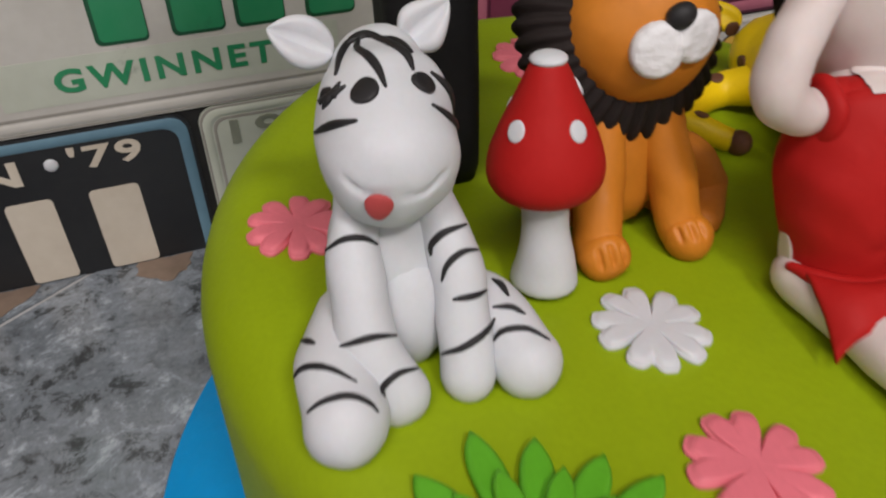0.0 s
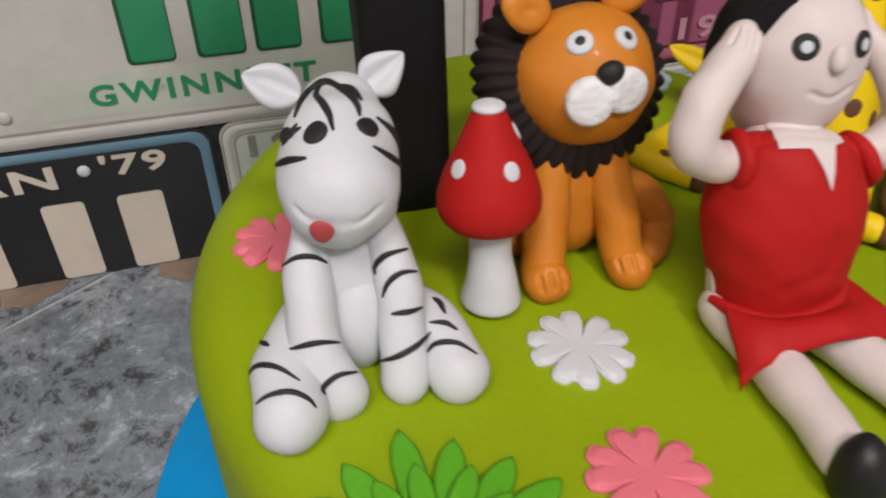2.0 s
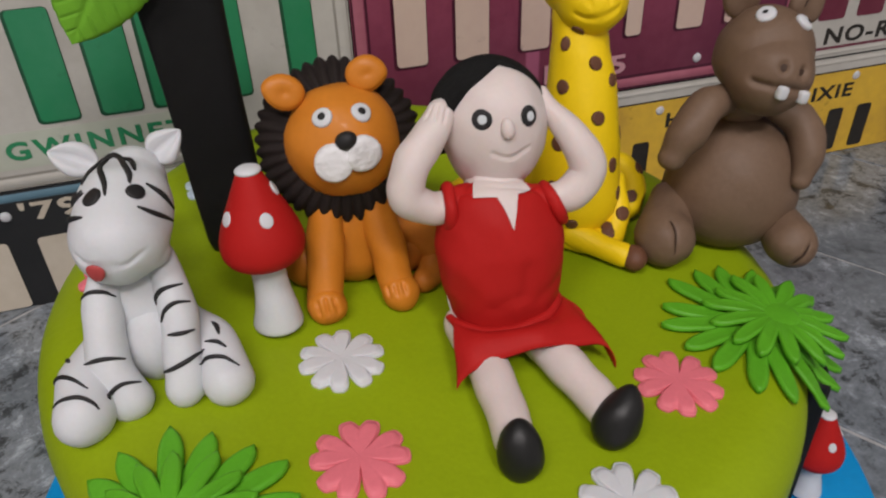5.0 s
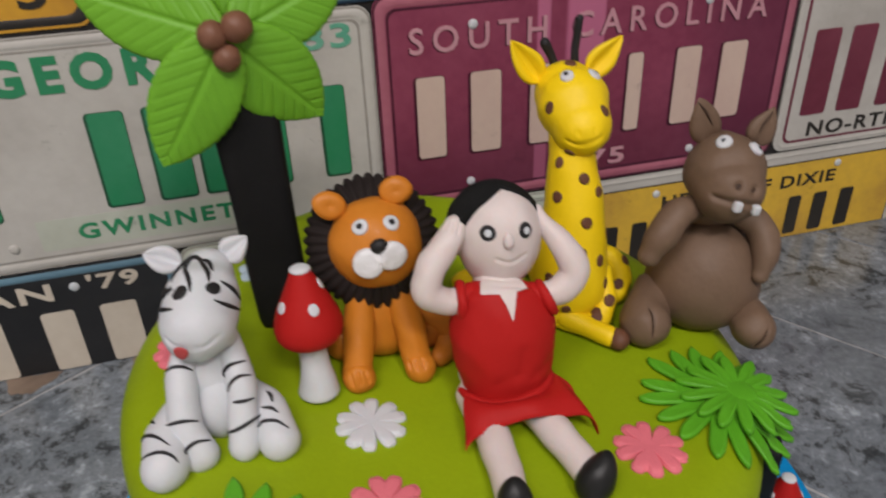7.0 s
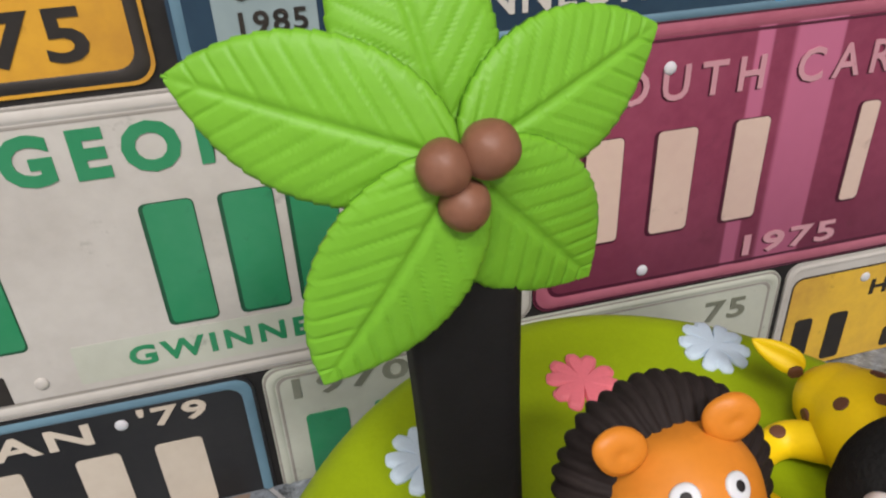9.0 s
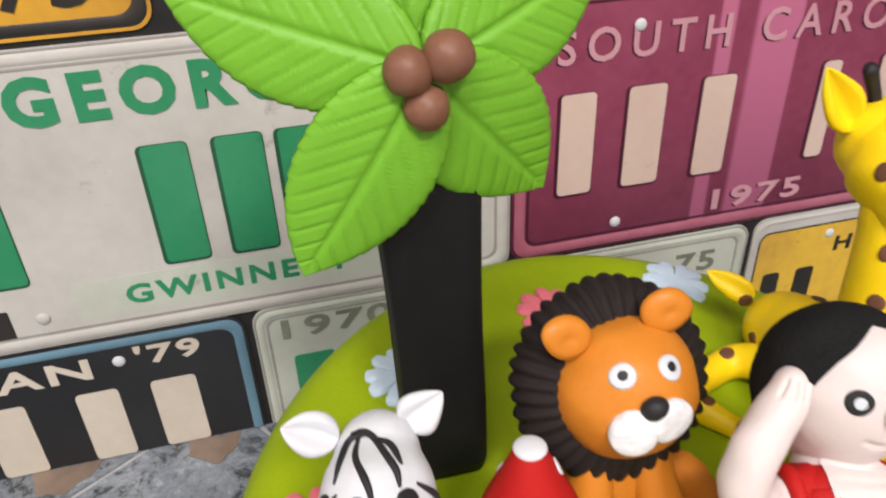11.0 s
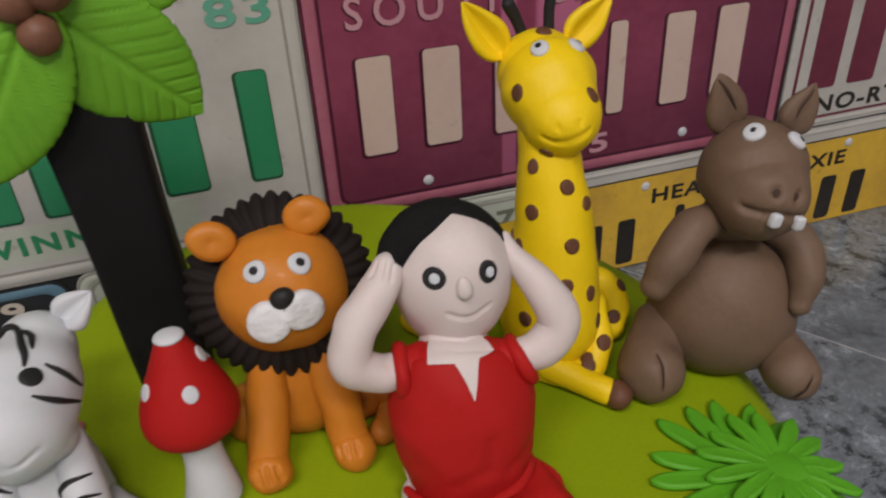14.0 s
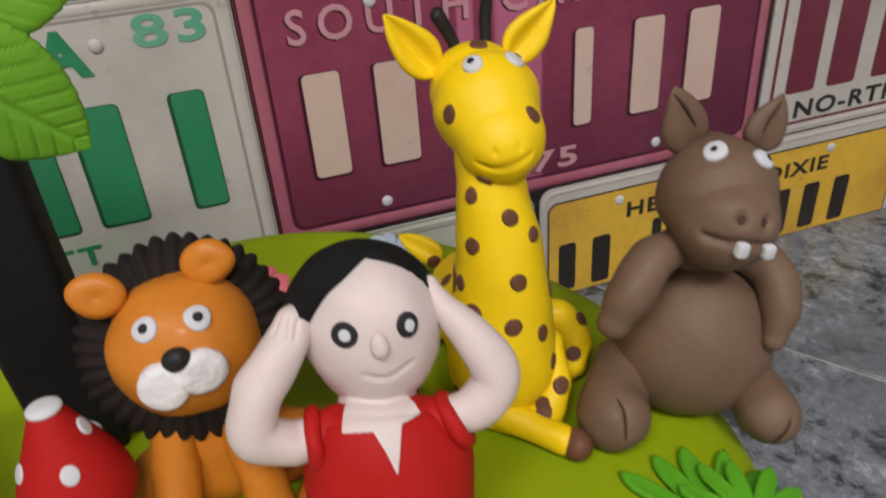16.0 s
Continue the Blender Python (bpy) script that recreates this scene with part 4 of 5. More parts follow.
def blossom(x, y, r, turn, mat, label):
    """A cut-out blossom of five heart-shaped petals lying on the cake, each petal a part."""
    root = new("blossom")
    root.location = (x / 1000, y / 1000, cake_height(x, y) / 1000)
    z0 = cake_height(x, y)
    for k in range(5):
        rows, cols, v = 14, 37, []
        for side in (1, 0):
            for i in range(rows):
                q = 1 - (1 - (i + 0.02) / (rows - 0.98)) ** 1.7
                for j in range(cols):
                    s = 2 * j / (cols - 1) - 1
                    a = radians(turn + 72 * k) + radians(36) * s
                    far = max(0.0, abs(s) - 0.5) / 0.5
                    reach = r * (1 - 0.17 * math.exp(-(s / 0.17) ** 2) - 0.62 * far ** 3.2)
                    d = q * reach
                    px, py = x + d * math.cos(a), y + d * math.sin(a)
                    slit = min(1.0, max(0.0, d / r - 0.22) / 0.12)
                    cup = 2.5 * (1 - q ** 16) - 0.25 * math.exp(-(s / 0.1) ** 2) * q ** 3 - 1.2 * slit * math.exp(-((1 - abs(s)) / 0.055) ** 2) - 0.25 * math.exp(-(d / 4.0) ** 2)
                    base = cake_height(px, py)
                    v.append(((px - x) / 1000, (py - y) / 1000, (base + (max(1.3, cup) if side else -0.6) - z0) / 1000))
        m, f = rows * cols, []
        for i in range(rows - 1):
            for j in range(cols - 1):
                a = i * cols + j
                f += [(a, a + cols, a + cols + 1, a + 1), (m + a, m + a + 1, m + a + cols + 1, m + a + cols)]
            a, c = i * cols, i * cols + cols - 1
            f += [(a, m + a, m + a + cols, a + cols), (c, c + cols, m + c + cols, m + c)]
        for j in range(cols - 1):
            a = (rows - 1) * cols + j
            f.append((a, m + a, m + a + 1, a + 1))
        part_of("petal", mesh_of("petal", v, f, mat, True), root)
    tagged(root, label, "flower", "icing blossoms on the cake")


def tuft(x, y, r_low, r_high, turn, shift, label):
    """A grass tuft: two stars of long pressed leaves, each leaf a part."""
    root = new("leaf_tuft")
    z0 = cake_height(x, y, True)
    root.location = (x / 1000, y / 1000, z0 / 1000)
    rnd = random.Random(int(x))
    for layer, (reach, count) in enumerate(((r_low, 16), (r_high, 14))):
        ox, oy = (x + shift[0], y + shift[1]) if layer == 0 else (x, y)
        slim = (0.105, 0.118)[layer]
        for k in range(count):
            ang = radians(turn + 360 / count * k + 7 * layer + rnd.uniform(-3, 3))
            long = reach * rnd.uniform(0.93, 1.05)
            rows, cols, v = 18, 11, []
            for side in (1, 0):
                for i in range(rows):
                    u = i / (rows - 1)
                    w = reach * slim * (0.42 + 0.58 * math.sin(math.pi * min(1.0, u * 0.78) ** 0.9)) if u < 0.7 else reach * slim * max(0.04, 1 - ((u - 0.7) / 0.3) ** 2.3) ** 0.6
                    for j in range(cols):
                        s = 2 * j / (cols - 1) - 1
                        d = 0.6 + (long - 0.6) * u
                        px = ox + d * math.cos(ang) - s * w * math.sin(ang)
                        py = oy + d * math.sin(ang) + s * w * math.cos(ang)
                        hgt = 1.6 + 3.2 * layer + (1.3 if layer else 0.5) * math.sin(math.pi * u)
                        rim = 1.3 * (1 - abs(s) ** 4) - 0.75 * math.exp(-((abs(s) - 0.0) / 0.62) ** 6) * math.sin(math.pi * min(1, u * 1.02)) ** 0.5
                        base = cake_height(px, py, True)
                        if layer:
                            base = z0 + 0.4 * (base - z0)
                        v.append(((px - x) / 1000, (py - y) / 1000, (base + hgt + (rim if side else -1.0) - z0) / 1000))
            m, f = rows * cols, []
            for i in range(rows - 1):
                for j in range(cols - 1):
                    a = i * cols + j
                    f += [(a, a + cols, a + cols + 1, a + 1), (m + a, m + a + 1, m + a + cols + 1, m + a + cols)]
                a, c = i * cols, i * cols + cols - 1
                f += [(a, m + a, m + a + cols, a + cols), (c, c + cols, m + c + cols, m + c)]
            for j in range(cols - 1):
                a = (rows - 1) * cols + j
                f += [(a, m + a, m + a + 1, a + 1), (j, j + 1, m + j + 1, m + j)]
            part_of("leaf", mesh_of("leaf", v, f, PLANT, True), root)
        c = Clay()
        c.ball((ox - x, oy - y, cake_height(ox, oy, True) - z0 + 1.9 + 3.3 * layer), (reach * 0.33, reach * 0.33, 1.5), PLANT)
        ob = c.make("middle", 0, 0, 0)
        ob.parent = root
    tagged(root, label, "leaf tuft", "green leaf tufts on the cake")


palm()
ICEB = "pale blue five petalled icing blossom lying on the cake"
WHITEB, PINKB = "white five petalled icing blossom lying on the cake", "pink five petalled icing blossom lying on the cake"
blossom(-49.8, -43.0, 14.0, 95, WHITE, WHITEB)
blossom(-52.3, -83.8, 14.2, 80, PINK, PINKB)
blossom(51.3, -80.7, 14.0, 20, PINK, PINKB)
blossom(-120.0, 20.0, 13.8, 60, PINK, PINKB)
blossom(45.0, 102.0, 14.0, 30, ICE, ICEB)
blossom(-15.0, 95.0, 14.0, 0, PINK, PINKB)
blossom(-81.0, 74.0, 14.0, 40, ICE, ICEB)
blossom(14.0, -118.0, 14.0, 90, WHITE, WHITEB)
tuft(100.0, -64.0, 33.0, 23.8, 10, (-7, 1), "large green two layered icing leaf tuft at the cake's edge")
tuft(-103.0, -94.0, 33.5, 23.0, 0, (0, 0), "green two layered icing leaf tuft at the cake's edge")

# dark upright slab added for the black strip against the side of the cake
slab = new("dark_slab", box_mesh("dark_slab", -0.003, 0.004, -0.012, 0.012, 0.0, 0.086, TRUNK, 0.0015))
slab.matrix_basis = pose(0.1105, -0.0765, 0.012, 0, 0, -32)
tagged(slab, "black upright slab standing against the cake's side", "trunk piece")

# ---------------------------------------------------------------- plates on the wall
def flat_outline(x0, x1, z0, z1, r, square_bottom):
    pts = []
    for cx, cz, a0 in ((x1 - r, z1 - r, 0), (x0 + r, z1 - r, 90)):
        pts += [(cx + r * math.cos(radians(a0 + 15 * k)), cz + r * math.sin(radians(a0 + 15 * k))) for k in range(7)]
    if square_bottom:
        pts += [(x0, z0), (x1, z0)]
    else:
        for cx, cz, a0 in ((x0 + r, z0 + r, 180), (x1 - r, z0 + r, 270)):
            pts += [(cx + r * math.cos(radians(a0 + 15 * k)), cz + r * math.sin(radians(a0 + 15 * k))) for k in range(7)]
    return pts


def sheet(name, pts, y_back, y_front, mat):
    n = len(pts)
    v = [(x / 1000, y_front / 1000, z / 1000) for x, z in pts] + [(x / 1000, y_back / 1000, z / 1000) for x, z in pts]
    f = [tuple(range(n)), tuple(range(2 * n - 1, n - 1, -1))] + [(k, n + k, n + (k + 1) % n, (k + 1) % n) for k in range(n)]
    me = mesh_of(name, v, f, mat)
    bm = bmesh.new()
    bm.from_mesh(me)
    bmesh.ops.recalc_face_normals(bm, faces=bm.faces[:])
    bm.to_mesh(me)
    bm.free()
    return me


def rim_mesh(name, outer, width, mat, y0, y1, cut=False):
    """A rolled rim following an outline."""
    cx, cz = sum(p[0] for p in outer) / len(outer), sum(p[1] for p in outer) / len(outer)
    xs, zs = [p[0] for p in outer], [p[1] for p in outer]
    hx, hz = (max(xs) - min(xs)) / 2, (max(zs) - min(zs)) / 2
    mx, mz = (max(xs) + min(xs)) / 2, (max(zs) + min(zs)) / 2
    inner = [(mx + (x - mx) * (hx - width) / hx, mz + (z - mz) * (hz - width) / hz) for x, z in outer]
    if cut:
        inner[-2:] = [(inner[-2][0], outer[-2][1]), (inner[-1][0], outer[-1][1])]
    mid = [((a[0] + b[0]) / 2, (a[1] + b[1]) / 2) for a, b in zip(outer, inner)]
    n, v, f = len(outer), [], []
    for ring, y in ((outer, y0), (mid, y1), (inner, y0)):
        v += [(x / 1000, y / 1000, z / 1000) for x, z in ring]
    for r in range(2):
        for k in range(n):
            if cut and k == n - 2:
                continue
            a, b = r * n + k, r * n + (k + 1) % n
            f.append((a, b, b + n, a + n))
    return mesh_of(name, v, f, mat, True)


def lettering(text, x0, x1, z0, z1, y, mat, parent, label, bold=0.022, gaps=1.15, edge=None):
    cu = bpy.data.curves.new("lettering", "FONT")
    cu.space_character = gaps
    cu.body, cu.extrude, cu.resolution_u, cu.offset = text, 0.02, 3, bold
    ob = bpy.data.objects.new("lettering", cu)
    scene.collection.objects.link(ob)
    bpy.context.view_layer.update()
    me = bpy.data.meshes.new_from_object(ob.evaluated_get(bpy.context.evaluated_depsgraph_get()))
    bpy.data.objects.remove(ob)
    co = np.zeros(len(me.vertices) * 3)
    me.vertices.foreach_get("co", co)
    co = co.reshape(-1, 3)
    lo, hi = co.min(0), co.max(0)
    u = (co - lo) / (hi - lo)
    out = np.stack([x0 + u[:, 0] * (x1 - x0), y + 0.4 - 0.95 * u[:, 2], z0 + u[:, 1] * (z1 - z0)], -1) / 1000
    me.vertices.foreach_set("co", out.ravel())
    me.materials.clear()
    me.materials.append(mat)
    me.update()
    # the print's emboss shadow, painted as a darker copy set down and left
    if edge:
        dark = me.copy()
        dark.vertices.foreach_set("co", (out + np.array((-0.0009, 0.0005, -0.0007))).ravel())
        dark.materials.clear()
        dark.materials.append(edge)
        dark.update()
        part_of("letter_edge", dark, parent, "printed emboss shadow of the letters in dark colour")
    part_of("lettering", me, parent, label)


PLATE_Y = WALL_Y * 1000 - 1.5
CREAM = plate_paint("cream_plate_paint", (0.53, 0.515, 0.475), (0.37, 0.35, 0.315), 0.6)
PALEGREEN = plate_paint("pale_green_plate_paint", (0.50, 0.53, 0.45), (0.36, 0.37, 0.30), 0.5)
# pink clouds and bands: the print's sheen, put into the paint colour
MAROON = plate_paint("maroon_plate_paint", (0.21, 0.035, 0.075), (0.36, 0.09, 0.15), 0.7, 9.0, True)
ROSE = plate_paint("rose_rim_paint", (0.40, 0.13, 0.18), (0.26, 0.05, 0.09), 0.6)
AMBER = plate_paint("amber_plate_paint", (0.62, 0.33, 0.03), (0.34, 0.16, 0.03), 0.7)
YELLOWP = plate_paint("yellow_plate_paint", (0.72, 0.46, 0.05), (0.40, 0.22, 0.05), 0.7)
NIGHT = plate_paint("black_plate_paint", (0.014, 0.015, 0.017), (0.035, 0.035, 0.035), 0.5)
NAVY = plate_paint("navy_plate_paint", (0.012, 0.032, 0.06), (0.03, 0.07, 0.11), 0.5)
STEELBLUE = plate_paint("pale_blue_rim_paint", (0.13, 0.24, 0.31), (0.07, 0.13, 0.18), 0.5)
STICKER = plate_paint("grey_blue_sticker_paint", (0.27, 0.35, 0.36), (0.18, 0.24, 0.25), 0.5)
GREENINK = plate_paint("green_letter_paint", (0.02, 0.22, 0.09), (0.06, 0.27, 0.14), 0.6)
BEIGE = plate_paint("beige_letter_paint", (0.62, 0.48, 0.40), (0.50, 0.34, 0.30), 0.5)
CREAMINK = plate_paint("cream_letter_paint", (0.60, 0.54, 0.45), (0.42, 0.35, 0.27), 0.5)
GREYINK = plate_paint("faded_grey_letter_paint", (0.13, 0.14, 0.10), (0.30, 0.31, 0.25), 0.6)
GREENSHADE = plate_paint("dark_green_shadow_paint", (0.012, 0.075, 0.035), (0.03, 0.11, 0.06), 0.5)
GREYLINE = plate_paint("grey_line_paint", (0.31, 0.295, 0.265), (0.22, 0.20, 0.17), 0.6)
MAROONSHADE = plate_paint("dark_maroon_shade_paint", (0.055, 0.008, 0.022), (0.10, 0.02, 0.04), 0.5)
MAROONINK = plate_paint("maroon_letter_paint", (0.13, 0.02, 0.04), (0.22, 0.05, 0.08), 0.5)
INK = plate_paint("black_letter_paint", (0.02, 0.018, 0.016), (0.06, 0.05, 0.04), 0.4)
PALEPINK = plate_paint("pink_letter_paint", (0.55, 0.30, 0.34), (0.42, 0.18, 0.22), 0.5)
SKYBLUE = plate_paint("bright_blue_paint", (0.01, 0.20, 0.50), (0.02, 0.26, 0.55), 0.4)
TEAL = plate_paint("teal_letter_paint", (0.10, 0.36, 0.24), (0.2, 0.42, 0.32), 0.5)


def plate(x0, x1, z0, z1, paint, rim, label, cut=False, inset=5.0, r=9.0, groove=None):
    root = new("license_plate")
    root.location = (0, 0, 0)
    out = flat_outline(x0, x1, z0, z1, r, cut)
    part_of("panel", sheet("panel", out, WALL_Y * 1000 + 0.2, PLATE_Y, paint), root)
    part_of("rim", rim_mesh("rim", flat_outline(x0 + 1.5, x1 - 1.5, z0 + (0.2 if cut else 1.5), z1 - 1.5, r - 1, cut), inset, rim, PLATE_Y - 0.02, PLATE_Y - 1.3, cut), root, "raised rim")
    # groove and edge are only dark coloured lines, not recessed
    if groove:
        g = inset + 2.2
        part_of("groove", rim_mesh("groove", flat_outline(x0 + g, x1 - g, z0 + (0.2 if cut else g), z1 - g, max(3.0, r - 3), cut), 1.5, groove, PLATE_Y - 0.05, PLATE_Y - 0.25, cut), root, "dark line drawn for the groove inside the rim")
        part_of("edge_line", rim_mesh("edge_line", flat_outline(x0 + 0.3, x1 - 0.3, z0 + (0.2 if cut else 0.3), z1 - 0.3, r, cut), 1.1, groove, PLATE_Y - 0.06, PLATE_Y - 0.3, cut), root, "dark line along the plate's border")
    tagged(root, label, "license plate", "old licence plates on the wall")
    return root


def bars(parent, mat, z0, z1, spans, label, edge=None):
    """Plain bars in place of the registration characters."""
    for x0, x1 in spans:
        # emboss shadow of the bar, painted as a larger dark shape behind it
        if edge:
            part_of("bar_shadow", sheet("bar_shadow", flat_outline(x0 - 1.9, x1 + 0.5, z0 - 1.5, z1 + 0.4, 3.0, False), PLATE_Y + 0.2, PLATE_Y - 0.3, edge), parent, "printed emboss shadow of a bar in dark colour")
        part_of("bar", sheet("bar", flat_outline(x0, x1, z0, z1, 2.5, False), PLATE_Y + 0.2, PLATE_Y - 0.7, mat), parent, label)


def bolt(parent, x, z, mat):
    c = Clay()
    c.ball((x, PLATE_Y - 0.3, z), (3.2, 1.4, 3.2), mat, cols=16, rows=8)
    ob = c.make("bolt", 0, 0, 0)
    ob.parent = parent


LY = PLATE_Y
ga = plate(-302, 3, 80, 224, CREAM, CREAM, "cream old licence plate with green letters on the wall", groove=GREYLINE)
lettering("GEORGIA", -217, -62, 191, 213, LY, GREENINK, ga, "green state name", 0.045, 1.4)
lettering("GWINNETT", -193, -84, 97, 108, LY, GREENINK, ga, "green county name", 0.03, 1.25)
lettering("83", -42, -10, 200, 215, LY, TEAL, ga, "green year")
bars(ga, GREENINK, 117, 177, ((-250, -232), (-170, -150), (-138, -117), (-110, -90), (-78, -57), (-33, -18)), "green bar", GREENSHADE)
part_of("sticker", sheet("sticker", flat_outline(-216, -66, 92, 113, 1, False), PLATE_Y + 0.2, PLATE_Y - 0.15, PALEGREEN), ga, "pale county strip")
part_of("sticker", sheet("sticker", flat_outline(-276, -246, 88, 104, 1, False), PLATE_Y + 0.2, PLATE_Y - 0.15, INK), ga, "small black sticker")
bolt(ga, -232, 97, CREAM), bolt(ga, -230, 205, CREAM), bolt(ga, -58, 204, CREAM)
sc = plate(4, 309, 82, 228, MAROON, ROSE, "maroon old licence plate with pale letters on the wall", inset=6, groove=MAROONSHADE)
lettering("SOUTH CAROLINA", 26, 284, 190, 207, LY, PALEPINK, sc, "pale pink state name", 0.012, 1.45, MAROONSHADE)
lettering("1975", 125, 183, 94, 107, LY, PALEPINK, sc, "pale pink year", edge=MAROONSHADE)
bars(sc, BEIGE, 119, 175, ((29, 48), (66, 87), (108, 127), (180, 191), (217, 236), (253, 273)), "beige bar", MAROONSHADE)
bolt(sc, 65, 97, WHITE), bolt(sc, 237, 97, WHITE), bolt(sc, 68, 206, WHITE), bolt(sc, 237, 206, WHITE)
nc = plate(312, 620, 82, 230, CREAM, CREAM, "white old licence plate with maroon letters on the wall", inset=3)
for ring in (0, 1):
    part_of("border", sheet("border", flat_outline(319 + 2.5 * ring, 615 - 2.5 * ring, 88 + 2.0 * ring, 226 - 2 * ring, 7 - 2 * ring, False), PLATE_Y + 0.2, PLATE_Y - 0.12 * (1 + ring), (MAROONINK, CREAM)[ring]), nc, ("maroon border line", "cream field")[ring])
lettering("NO-RTH", 340, 425, 92, 104, LY - 0.2, INK, nc, "black state name")
bars(nc, MAROONINK, 110, 176, ((330, 352), (362, 384), (398, 420)), "maroon bar")
mi = plate(-448, -142, 0.6, 79, NIGHT, STEELBLUE, "black old licence plate with white characters on the wall", True, 5)
lettering("MICHIGAN", -380, -220, 56, 69, LY, CREAMINK, mi, "pale state name")
lettering("'79", -198, -166, 59, 71, LY, CREAMINK, mi, "pale year")
bars(mi, CREAMINK, 1.0, 47, ((-320, -298), (-278, -256), (-232, -211), (-195, -172)), "cream bar")
bolt(mi, -206, 64, WHITE)
gp = plate(-138, 155, 0.6, 79.4, PALEGREEN, PALEGREEN, "pale green old licence plate with a green number on the wall", True, 4, groove=GREYLINE)
lettering("1970", -124, -64, 58, 71, LY, GREYINK, gp, "grey year")
lettering("75", 108, 134, 52, 66, LY, GREYINK, gp, "grey year")
bars(gp, GREENINK, 3, 46, ((-120, -98), (-84, -63)), "green bar")
dx = plate(159, 446, 0.6, 80, CREAM, CREAM, "yellow old licence plate with black characters on the wall", True, 3)
part_of("border", sheet("border", flat_outline(164, 441, 0.7, 70, 7, True), PLATE_Y + 0.2, PLATE_Y - 0.12, INK), dx, "black border line")
part_of("field", sheet("field", flat_outline(165.2, 439.8, 0.8, 68.8, 6, True), PLATE_Y + 0.2, PLATE_Y - 0.24, YELLOWP), dx, "yellow field")
lettering("HEART OF DIXIE", 220, 378, 48, 59, LY - 0.2, INK, dx, "black motto")
bars(dx, INK, 4, 39, ((172, 184), (196, 209), (338, 350), (362, 375), (388, 401)), "black bar")
bars(dx, INK, 24, 42, ((240, 247),), "small black bar")
bars(dx, INK, 4, 19, ((240, 247),), "small black bar")
bolt(dx, 214, 62, WHITE), bolt(dx, 378, 64, WHITE)
om = plate(-452, -151, 227, 375, AMBER, INK, "amber old licence plate with black characters on the wall", False, 5)
lettering("75", -207, -172, 238, 258, LY, INK, om, "black year")
ct = plate(-143, 177, 226, 374, NAVY, STEELBLUE, "dark blue old licence plate with pale letters on the wall", False, 4)
lettering("CONNECTICUT", -52, 96, 238, 252, LY, CREAM, ct, "pale state name")
part_of("sticker", sheet("sticker", flat_outline(-127, -88, 232, 274, 2, False), PLATE_Y + 0.2, PLATE_Y - 0.5, STICKER), ct, "pale grey blue date sticker")
lettering("OCT", -120, -94, 254, 268, LY - 0.5, INK, ct, "black month")
lettering("1985", -118, -92, 241, 250, LY - 0.5, INK, ct, "black year")
# not stickers: the same sheen streaks, painted on as bright blue patches
for sx0, sx1 in ((117, 125), (132, 160)):
    part_of("sticker", sheet("sticker", flat_outline(sx0, sx1, 231, 262, 1, False), PLATE_Y + 0.2, PLATE_Y - 0.3, SKYBLUE), ct, "bright blue sheen streak painted on the plate")
bolt(ct, -78, 240, WHITE), bolt(ct, 103, 240, WHITE)
plate(181, 490, 232, 376, NIGHT, CREAM, "black old licence plate with a pale rim on the wall", False, 4)

# flat tan patches painting the plate characters' reflection at the foot of the wall
TAN = plate_paint("tan_reflection_paint", (0.25, 0.185, 0.14), (0.16, 0.115, 0.085), 0.7, 40.0)


def scrap(corners, seed):
    rnd = random.Random(seed)
    pts = []
    for k in range(len(corners)):
        (ax, ay), (bx, by) = corners[k], corners[(k + 1) % len(corners)]
        for j in range(5):
            f = j / 5
            pts.append((ax + (bx - ax) * f + rnd.uniform(-0.8, 0.8), min(196.2, ay + (by - ay) * f + rnd.uniform(-0.8, 0.8))))
    n = len(pts)
    v = [(x / 1000, y / 1000, z) for z in (0.0, 0.0005) for x, y in pts]
    f = [tuple(range(n))[::-1], tuple(range(n, 2 * n))] + [(k, (k + 1) % n, n + (k + 1) % n, n + k) for k in range(n)]
    tagged(new("reflection_patch", mesh_of("reflection_patch", v, f, TAN)), "tan patch painting a reflection on the counter by the wall", "scrap", "torn scraps by the wall")


scrap([(-184.5, 185), (-169, 175), (-159, 184), (-155.5, 196), (-184, 196)], 1)
scrap([(-262, 180), (-247, 177), (-233, 189), (-230, 196), (-266, 196)], 2)

# ---------------------------------------------------------------- counter tiles
PITCH, LONG = 0.1447, 0.29
TD, TM = Vector((0.55, -0.835, 0)).normalized(), Vector((0.835, 0.55, 0)).normalized()


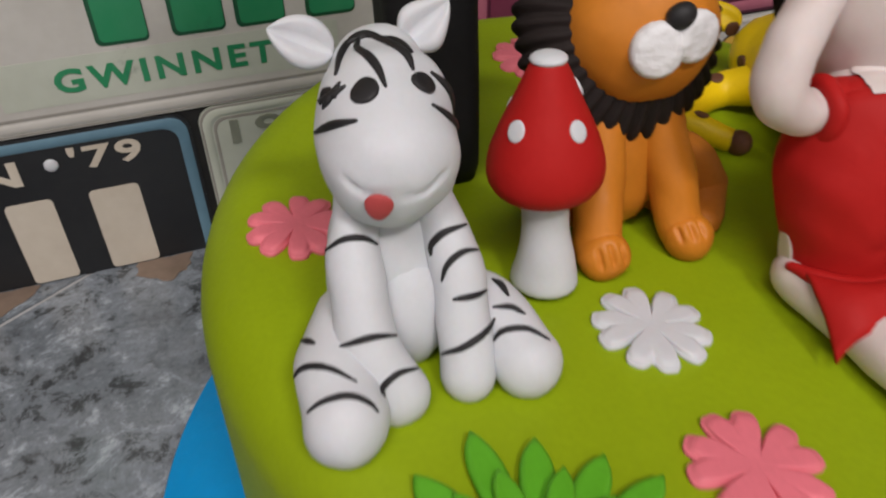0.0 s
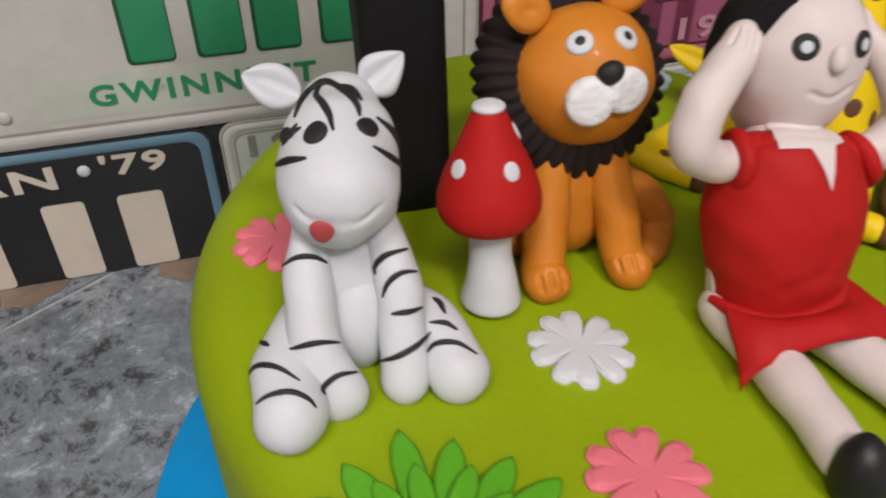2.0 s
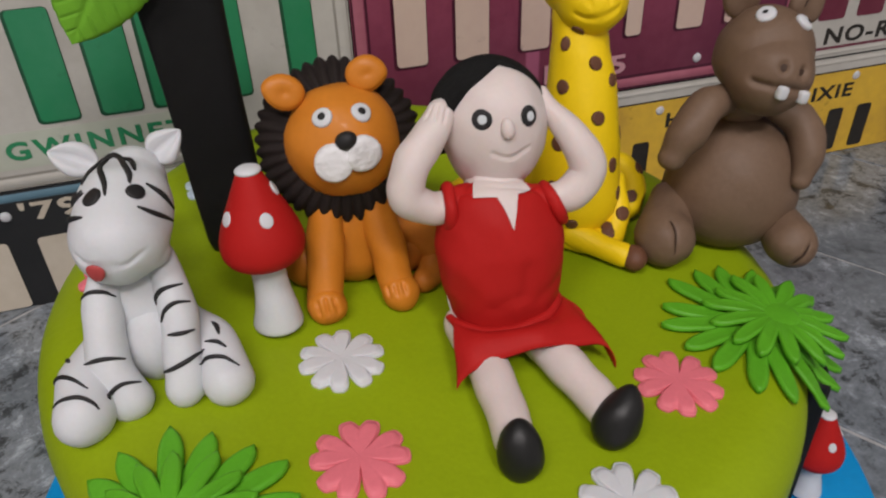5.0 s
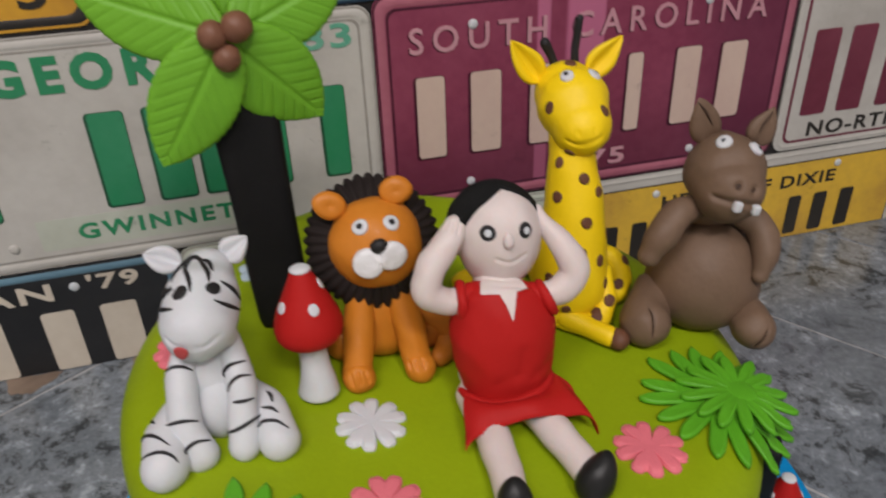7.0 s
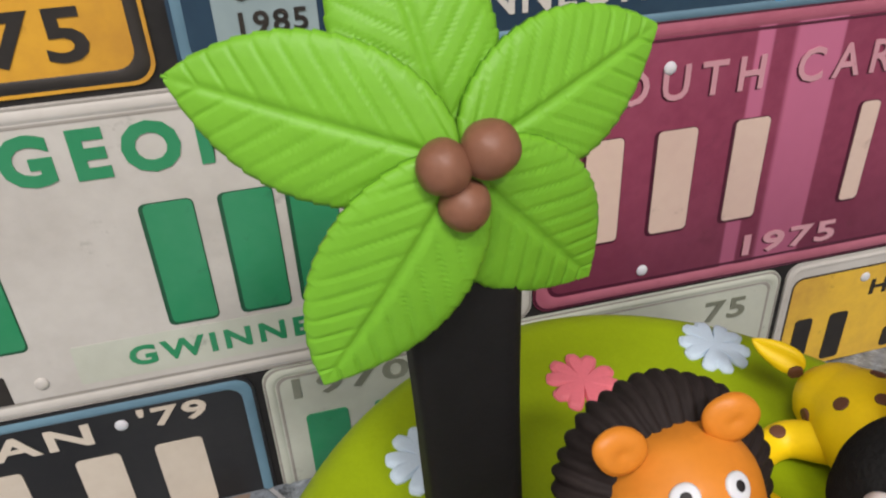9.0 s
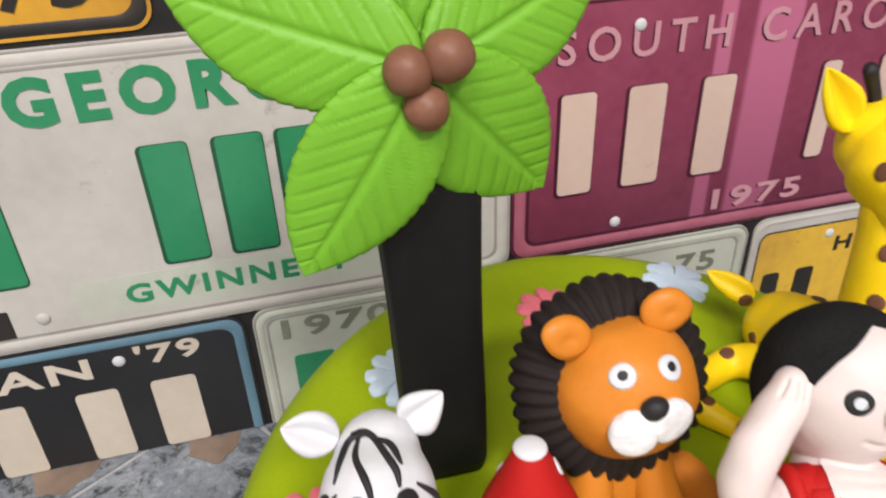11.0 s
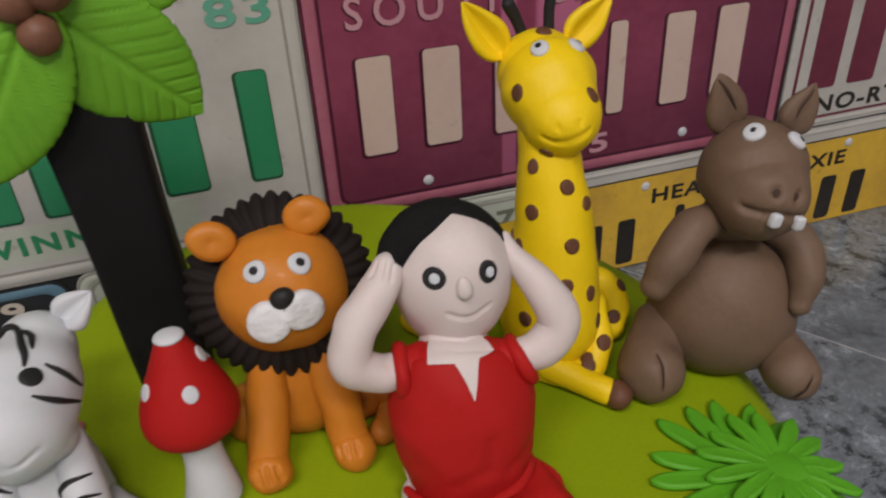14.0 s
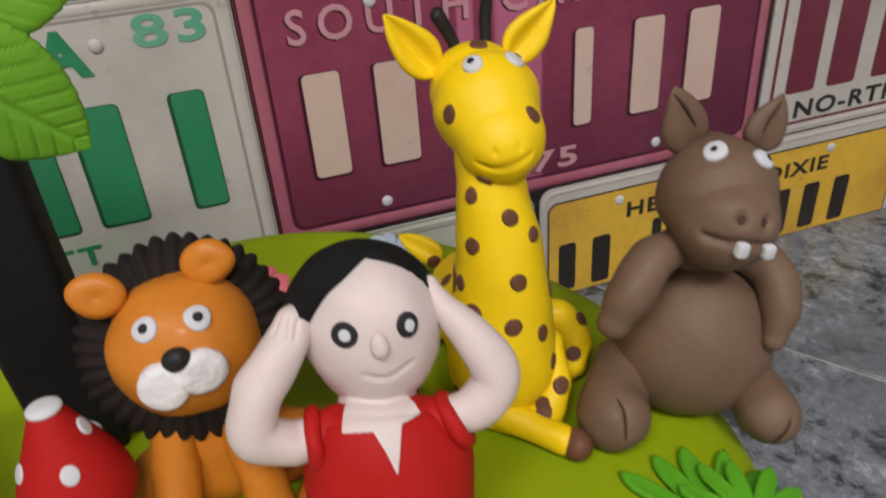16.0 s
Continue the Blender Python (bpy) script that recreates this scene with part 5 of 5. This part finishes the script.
def clip_tile(poly):
    for axis, limit, sign in ((0, -1.2, 1), (0, 1.2, -1), (1, -2.2, 1), (1, WALL_Y, -1)):
        out = []
        for k in range(len(poly)):
            a, b = poly[k - 1], poly[k]
            da, db = sign * (a[axis] - limit), sign * (b[axis] - limit)
            if (da >= 0) != (db >= 0):
                w = da / (da - db)
                out.append((a[0] + (b[0] - a[0]) * w, a[1] + (b[1] - a[1]) * w))
            if db >= 0:
                out.append(b)
        poly = out
        if len(poly) < 3:
            return []
    return poly


def tile_mesh(poly, origin):
    """A slab with a slightly eased top edge."""
    n = len(poly)
    cx, cy = sum(p[0] for p in poly) / n, sum(p[1] for p in poly) / n
    v = []
    for grow, z in ((1.0, -0.008), (1.0, -0.0006), (0.992, 0.0)):
        v += [(cx + (x - cx) * grow - origin.x, cy + (y - cy) * grow - origin.y, z) for x, y in poly]
    f = [tuple(range(n))[::-1], tuple(range(2 * n, 3 * n))]
    for r in range(2):
        f += [(r * n + k, r * n + (k + 1) % n, (r + 1) * n + (k + 1) % n, (r + 1) * n + k) for k in range(n)]
    return mesh_of("tile", v, f, SLATE)


shared = None
for a in range(-16, 16):
    for b in range(-9, 12):
        u0, w0 = 0.1316 + a * PITCH, 0.011 + b * LONG
        gap, wide = 0.0013, PITCH
        if a <= -2:
            u0 -= 0.0775
            wide += 0.0775 if a == -2 else 0.0
        corners = []
        for du, dw in ((gap, gap), (wide - gap, gap), (wide - gap, LONG - gap), (gap, LONG - gap)):
            q = TM * (u0 + du) + TD * (w0 + dw)
            corners.append((q.x, q.y))
        corners = corners[::-1]
        poly = clip_tile(corners)
        if not poly:
            continue
        origin = TM * (u0 + wide / 2) + TD * (w0 + LONG / 2)
        whole = all(abs(p[0] - q[0]) + abs(p[1] - q[1]) < 1e-9 for p, q in zip(sorted(poly), sorted(corners))) and len(poly) == 4 and wide == PITCH
        if whole:
            shared = shared or tile_mesh(corners, origin)
            me = shared
        else:
            me = tile_mesh(poly, origin)
        part_of("tile", me, counter, place=Matrix.Translation(origin))
